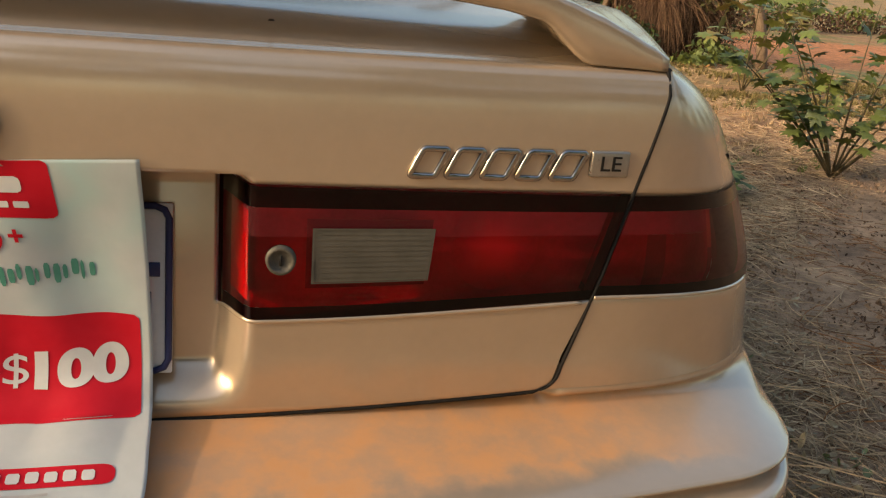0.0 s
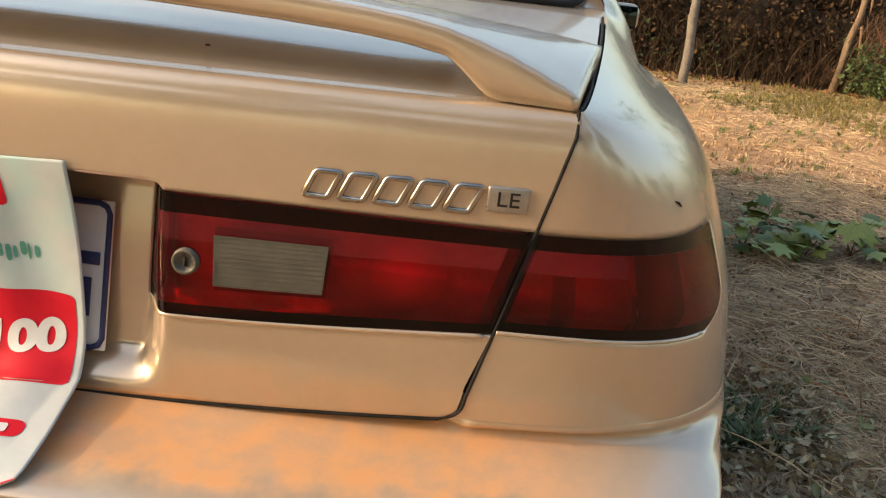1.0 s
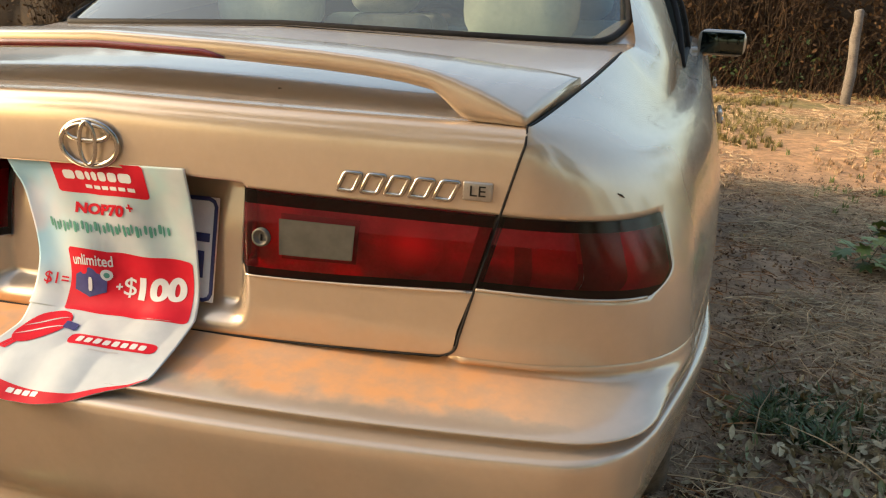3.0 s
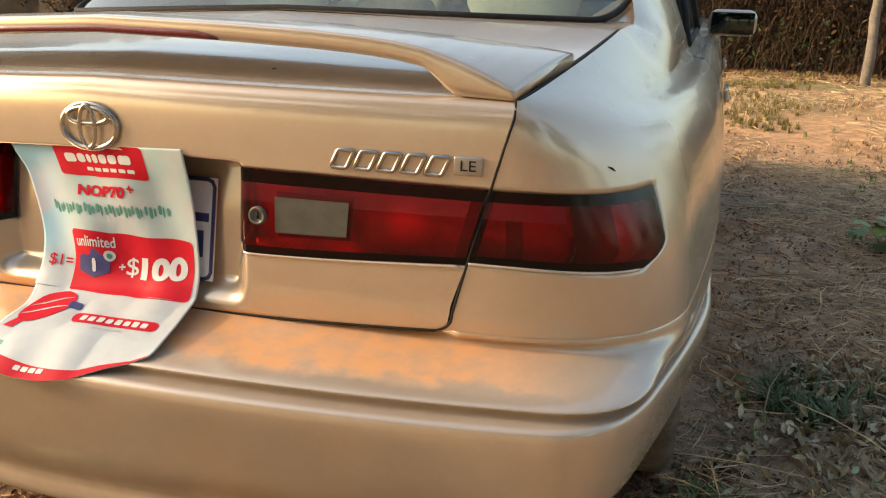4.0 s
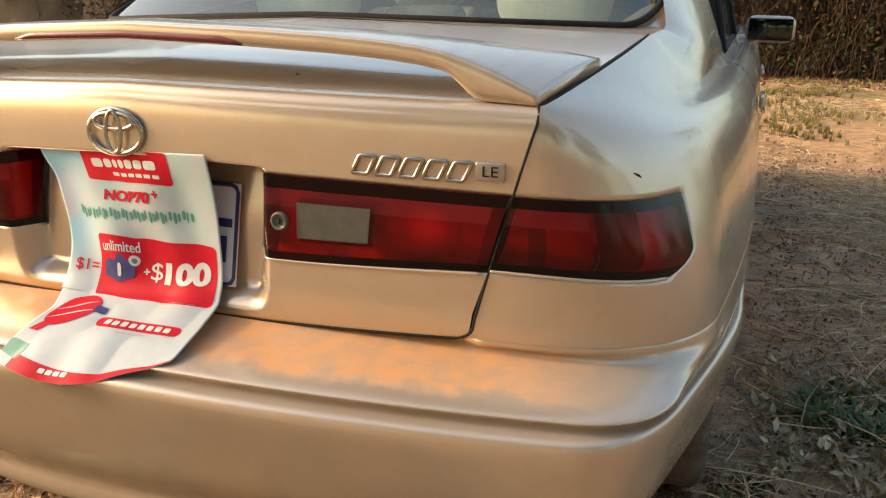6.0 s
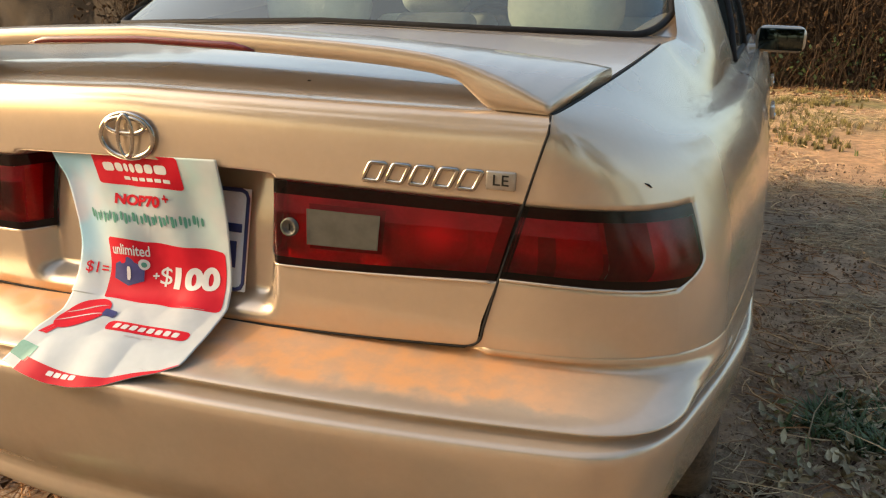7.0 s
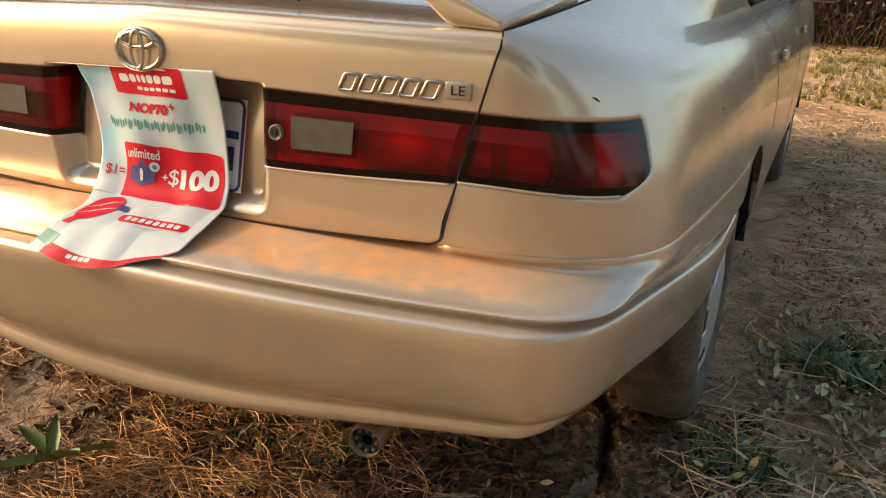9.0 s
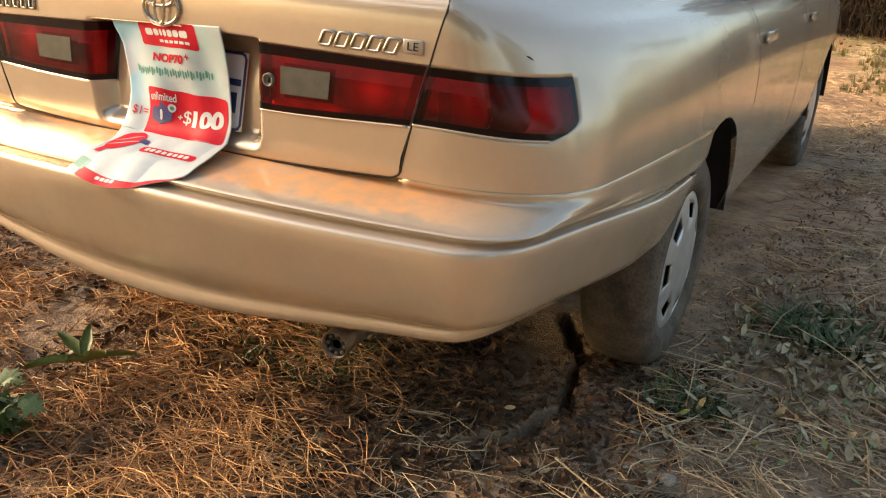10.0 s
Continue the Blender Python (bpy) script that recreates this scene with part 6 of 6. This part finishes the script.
def stone(x, y, size, seed):
    bm = bmesh.new()
    bmesh.ops.create_icosphere(bm, subdivisions=2, radius=1)
    for v in bm.verts:
        v.co *= 1 + 0.35 * noise.noise(v.co * 1.3 + Vector((seed, 0, 0)))
        v.co = Vector((v.co.x * size, v.co.y * size * 0.75, v.co.z * size * 0.5))
    ob = part("stone", bm, STONE)
    ob.location = (x, y, ground_z(x, y) + size * 0.2)
    ob.rotation_euler = (0, 0, seed)
    return tagged(ob, "small pale stone lying on the dry soil", "stone", "stones on the soil")


for k, (x, y, s) in enumerate(((1.035, 0.40, 0.026), (0.86, 0.30, 0.012), (1.12, 0.62, 0.014), (1.28, 0.55, 0.011), (1.42, 0.95, 0.016), (1.75, 1.6, 0.022), (1.62, 2.2, 0.025), (2.1, 2.6, 0.03), (0.72, 0.12, 0.010))):
    stone(x, y, s, k + 1)

# ---- posts, hedge, trees ----
WOOD = material("weathered_wood", (0.10, 0.085, 0.07), (0.22, 0.19, 0.155), 6, 0.9, 0, 0.5)
post = part("fence_post", tube([(2.745, 10.9, -0.1), (2.735, 10.9, 0.12), (2.745, 10.9, 0.38), (2.735, 10.9, 0.60), (2.72, 10.92, 0.84), (2.725, 10.92, 1.04), (2.715, 10.92, 1.17), (2.71, 10.92, 1.19)], [0.074, 0.062, 0.066, 0.058, 0.062, 0.054, 0.057, 0.040], 11), WOOD)
tagged(post, "weathered grey wooden fence post leaning before the hedge", "post")
BARK = material("tree_bark", (0.14, 0.095, 0.06), (0.28, 0.20, 0.13), 5, 0.9, 0, 0.7)
HEDGE = material("dry_brush", (0.028, 0.020, 0.012), (0.06, 0.042, 0.024), 3, 0.95, 0, 0.8, 14)
WITHERED = material("withered_leaf", (0.045, 0.026, 0.013), (0.12, 0.068, 0.03), 6, 0.9, 0, 0, 6, 0, 0.2, 0.1, 0.5)
TWIG = material("brown_twig", (0.026, 0.016, 0.009), (0.065, 0.040, 0.021), 6, 0.9, 0, 0, 6, 0, 0.3, 0.1, 0.5)
rows = []
for z in spread(-0.1, 4.2, 12):
    rows.append([Vector((x, 13.4 + 0.5 * noise.noise(Vector((x * 0.5, z * 0.7, 2))) + 0.2 * noise.noise(Vector((x * 3, z * 3, 7))) + 0.010 * max(0, x - 4) ** 2, z + (0.5 * noise.noise(Vector((x * 1.3, 0, 3))) if z > 4 else 0))) if x < 2.2 else Vector((x, 13.4 + 0.4 * noise.noise(Vector((x * 0.9, z * 0.7, 2))) + 0.010 * max(0, x - 4) ** 2, z * (0.44 - 0.05 * max(0, x - 4) + 0.10 * noise.noise(Vector((x * 1.7, 1, 3)))))) for x in spread(-26, 7.6, 160)])
hedge = thicken(sheet("hedge", rows, HEDGE), 0.3, 1)
tagged(hedge, "dark dry brush hedge along the field edge", "hedge", "", "stuff")


def brush(name, count, x0, x1, y, high, mat, label, category, width=0.012, depth=0.5):
    """Upright and arching twigs in front of the hedge."""
    verts, faces = [], []
    for _ in range(count):
        x = rng.uniform(x0, x1)
        yy = y + 0.010 * max(0, x - 4) ** 2 + rng.uniform(-depth, depth)
        h, a = rng.uniform(0.15, high * 0.6), rng.uniform(0, 6.28)
        z = ground_z(x, yy) + max(0.0, rng.uniform(-1.0, high - 1.2))
        lean = rng.uniform(0.2, 2.2) * h * 0.6
        w = width * rng.uniform(0.4, 1.3)
        base = len(verts)
        for t, ww in ((0, 1), (0.35, 0.9), (0.7, 0.7), (1, 0.2)):
            px, py, pz = x + math.cos(a) * lean * t * t, yy + math.sin(a) * lean * t * t * 0.5, z + h * 0.7 * (t - 0.3 * t * t * t)
            verts += [(px - w * ww, py, pz), (px + w * ww, py, pz), (px, py - w * ww, pz)]
        for k in range(3):
            i = base + 3 * k
            for u, v in ((0, 1), (1, 2), (2, 0)):
                faces.append((i + u, i + v, i + 3 + v, i + 3 + u))
    return tagged(mesh(name, verts, faces, mat, None, "", False), label, category, "", "stuff")


brush("hedge_twigs", 7600, -11, 2.5, 12.8, 3.2, TWIG, "tangled brown twigs of the dry hedge", "twigs", 0.007)
brush("hedge_twigs", 3000, 2.5, 7.6, 12.8, 1.9, TWIG, "lower tangled twigs at the dry hedge's end", "twigs", 0.007)
brush("hedge_twigs", 320, -4, 7.4, 12.3, 2.2, WITHERED, "thin reddish stalks before the dry hedge", "twigs", 0.005)
REED = material("dry_reed", (0.11, 0.062, 0.038), (0.22, 0.135, 0.078), 9, 0.9, 0, 0, 6, 0, 0.2, 0.1, 0.5)


def fallen_reeds(name, count, top, reach, mat, label):
    """Reeds that hang from a heap's ridge down to both sides."""
    verts, faces = [], []
    for _ in range(count):
        a = Vector((top[0] + rng.gauss(0, 0.22), top[1] + rng.gauss(0, 0.18), top[2] * rng.uniform(0.75, 1.08)))
        side = rng.gauss(0, reach) * rng.uniform(0.6, 1.6)
        b = Vector((a.x + side, a.y + rng.uniform(-0.5, 0.2), max(0.02, a.z - abs(rng.gauss(0.65, 0.4)))))
        mid = a.lerp(b, 0.5) + Vector((side * 0.1, 0, 0.10 + 0.15 * abs(side)))
        w = rng.uniform(0.002, 0.0055)
        base = len(verts)
        for p, ww in ((a, 1), (a.lerp(mid, 0.6) + Vector((0, 0, 0.03)), 1), (mid.lerp(b, 0.3), 0.8), (b, 0.2)):
            verts += [p + Vector((-w * ww, 0, 0)), p + Vector((w * ww, 0, 0)), p + Vector((0, -w * ww, w * ww))]
        for k in range(3):
            q = base + 3 * k
            for u, v in ((0, 1), (1, 2), (2, 0)):
                faces.append((q + u, q + v, q + 3 + v, q + 3 + u))
    return tagged(mesh(name, verts, faces, mat, None, "", False), label, "reeds", "", "stuff")


fallen_reeds("reed_heap", 800, (6.05, 12.3, 1.10), 0.36, REED, "heap of dry reddish reeds hanging by the hedge")
fallen_reeds("reed_heap", 240, (6.9, 12.6, 0.8), 0.45, REED, "low heap of dry brown reeds at the hedge's end")


def crown(name, count, blobs, size, mat, parent=None, seed=1, label="", category="", kind=""):
    """Many small leaf clumps filling uneven blobs (centre, radii)."""
    r = random.Random(seed)
    verts, faces = [], []
    for _ in range(count):
        (cx, cy, cz), (rx, ry, rz) = r.choice(blobs)
        while True:
            v = Vector((r.uniform(-1, 1), r.uniform(-1, 1), r.uniform(-1, 1)))
            if 0.25 < v.length < 1:
                break
        p = Vector((cx + v.x * rx, cy + v.y * ry, cz + v.z * rz))
        m = Matrix.Translation(p) @ Euler((r.uniform(-1.2, 1.2), r.uniform(-1.2, 1.2), r.uniform(0, 6.28))).to_matrix().to_4x4()
        s = size * r.uniform(0.5, 1.3)
        base = len(verts)
        for t, w in ((-1, 0.02), (-0.3, 0.5), (0.4, 0.42), (1, 0.02)):
            verts += [m @ Vector((t * s, -w * s, 0)), m @ Vector((t * s, w * s, 0.12 * s))]
        for k in range(3):
            i = base + 2 * k
            faces.append((i, i + 1, i + 3, i + 2))
    ob = mesh(name, verts, faces, mat, parent, "", False)
    return tagged(ob, label, category, "", kind)


crown("hedge_leaves", 9500, [((x, 12.6 + 0.010 * max(0, x - 4) ** 2, z), (1.1, 0.45, 0.9)) for x in spread(-11, 6.9, 19) for z in ((0.5, 1.5, 2.6) if x < 2.5 else (0.45, 1.0, 1.5))], 0.040, WITHERED, None, 15, "withered reddish leaves on the hedge", "leaves", "stuff")
crown("hedge_leaves", 12000, [((x, 12.9 + 0.010 * max(0, x - 4) ** 2, z), (1.1, 0.5, 0.9)) for x in spread(-11, 6.9, 19) for z in ((0.6, 1.8, 3.0) if x < 2.5 else (0.45, 0.9, 1.4))], 0.055, TWIG, None, 5, "withered brown leaves on the hedge", "leaves", "stuff")
crown("hedge_leaves", 900, [((x, 12.6, z), (0.7, 0.3, 0.5)) for x, z in ((2.2, 0.4), (1.2, 0.3), (5.8, 0.5), (8.0, 0.8), (3.6, 0.3))], 0.038, LEAF_DARK, None, 6, "dark green undergrowth at the hedge's foot", "leaves", "stuff")
crown("green_bush", 1100, [((5.45, 12.0, 0.35), (0.35, 0.25, 0.40)), ((5.75, 11.9, 0.25), (0.3, 0.25, 0.3))], 0.032, LEAF_DARK, None, 7, "dark green bush below the dry reeds", "bush", "stuff")
crown("green_bush", 420, [((6.75, 11.6, 0.16), (0.40, 0.3, 0.20)), ((7.3, 11.9, 0.12), (0.35, 0.3, 0.15)), ((6.3, 11.2, 0.08), (0.4, 0.3, 0.1))], 0.06, LEAF, None, 8, "low green weeds before the reeds", "weed", "stuff")
crown("yellow_bush", 260, [((7.0, 12.4, 1.0), (0.35, 0.3, 0.30)), ((7.3, 12.5, 1.25), (0.25, 0.2, 0.2))], 0.055, LEAF_YELLOW, None, 9, "sparse yellow-green bush over the reeds", "bush", "stuff")
# low brush along the far side of the lane
crown("far_brush", 5000, [((x, 19.6 + 0.42 * (x - 8), 0.35), (0.8, 0.5, 0.45)) for x in spread(7, 26, 26)], 0.06, REED, None, 21, "low dry brown brush across the red lane", "brush", "stuff")
crown("far_brush", 2600, [((x, 19.9 + 0.42 * (x - 8), z), (1.0, 0.5, 0.4)) for x, z in ((9, 0.5), (11.5, 0.7), (14, 0.6), (15.2, 0.9), (18, 0.6), (21, 0.8), (24, 0.7))], 0.085, LEAF, None, 22, "green leafy brush across the red lane", "brush", "stuff")
# young banana-like stalk with hanging dead leaves
stalk = tagged(new("stalk_plant"), "pale dry stalk with hanging dead leaves by the hedge", "plant")
stalk.location = (5.16, 12.3, 0)
part("trunk", tube([(0, 0, -0.05), (0.05, 0.01, 0.35), (0.07, 0, 0.7), (0.15, 0.01, 1.1), (0.17, 0, 1.5), (0.24, 0, 2.2)], [0.060, 0.048, 0.054, 0.042, 0.046, 0.034], 10), BARK, stalk)
for k in range(9):
    a, z = rng.uniform(0, 6.28), rng.uniform(0.8, 2.1)
    part("dead_leaf", tube([(0.14, 0, z), (0.14 + 0.15 * math.cos(a), 0.15 * math.sin(a), z + 0.05), (0.14 + 0.26 * math.cos(a), 0.26 * math.sin(a), z - 0.25), (0.14 + 0.27 * math.cos(a), 0.27 * math.sin(a), z - 0.45)], [0.008, 0.022, 0.018, 0.004], 5), REED, stalk)


def tree(at, label, trunk_h, trunk_r, limbs, leaf_count, leaf_size, seed, spread_r=2.0, mats=(LEAF, LEAF_DARK), tilt=0.0):
    r = random.Random(seed)
    t = tagged(new("tree"), label, "tree")
    t.location = at
    lean = Vector((r.uniform(-0.3, 0.3), r.uniform(-0.3, 0.3), 0))
    pts = [Vector((0, 0, -0.15)) + lean * s * s + Vector((tilt * s + 0.08 * math.sin(5 * s), 0.05 * math.cos(4 * s), trunk_h * s)) for s in spread(0, 1, 7)]
    part("trunk", tube(pts, [trunk_r * (1.25 - 0.7 * k / 6) for k in range(7)], 10), BARK, t)
    blobs = []
    for k in range(limbs):
        a = 2 * math.pi * k / limbs + r.uniform(-0.4, 0.4)
        start = pts[3 + k % 4]
        end = start + Vector((math.cos(a) * spread_r * r.uniform(0.5, 1), math.sin(a) * spread_r * r.uniform(0.5, 1), trunk_h * r.uniform(0.25, 0.7)))
        part("limb", tube([start, start.lerp(end, 0.5) + Vector((0, 0, 0.15)), end], [trunk_r * 0.45, trunk_r * 0.3, trunk_r * 0.1], 7), BARK, t)
        blobs.append((end, (spread_r * r.uniform(0.3, 0.55), spread_r * r.uniform(0.3, 0.55), spread_r * r.uniform(0.25, 0.45))))
    crown("crown", leaf_count, blobs, leaf_size, mats[0], t, seed)
    crown("crown", leaf_count // 2, blobs, leaf_size, mats[1], t, seed + 50)
    return t


tree((7.5, 11.2, 0.0), "slender leaning tree with sparse green leaves", 2.6, 0.070, 5, 260, 0.12, 3, 1.8, (LEAF, LEAF_DARK), -0.85)
for k, (x, y, h, s) in enumerate(((-12, -15, 5.6, 3.6), (-6, -14, 5.6, 3.4), (0, -14, 6.0, 3.6), (6, -13, 5.4, 3.4), (0, -12.5, 5.6, 3.6), (6, -11.5, 5.4, 3.4), (11, -8, 5.2, 3.4), (15, -2, 5.0, 3.4), (32, 3, 3.6, 2.4), (36, 14, 4.2, 2.8), (33, -8, 3.4, 2.2), (34, -18, 4.4, 3.0), (9, -11, 3.8, 2.6), (3, -14, 4.4, 3.0), (-4, -15, 4.0, 2.8), (40, 26, 4.4, 3.0))):
    tree((x, y, 0), "leafy field tree at the clearing's edge", h, 0.18, 7, 900, 0.30, 60 + k, s)
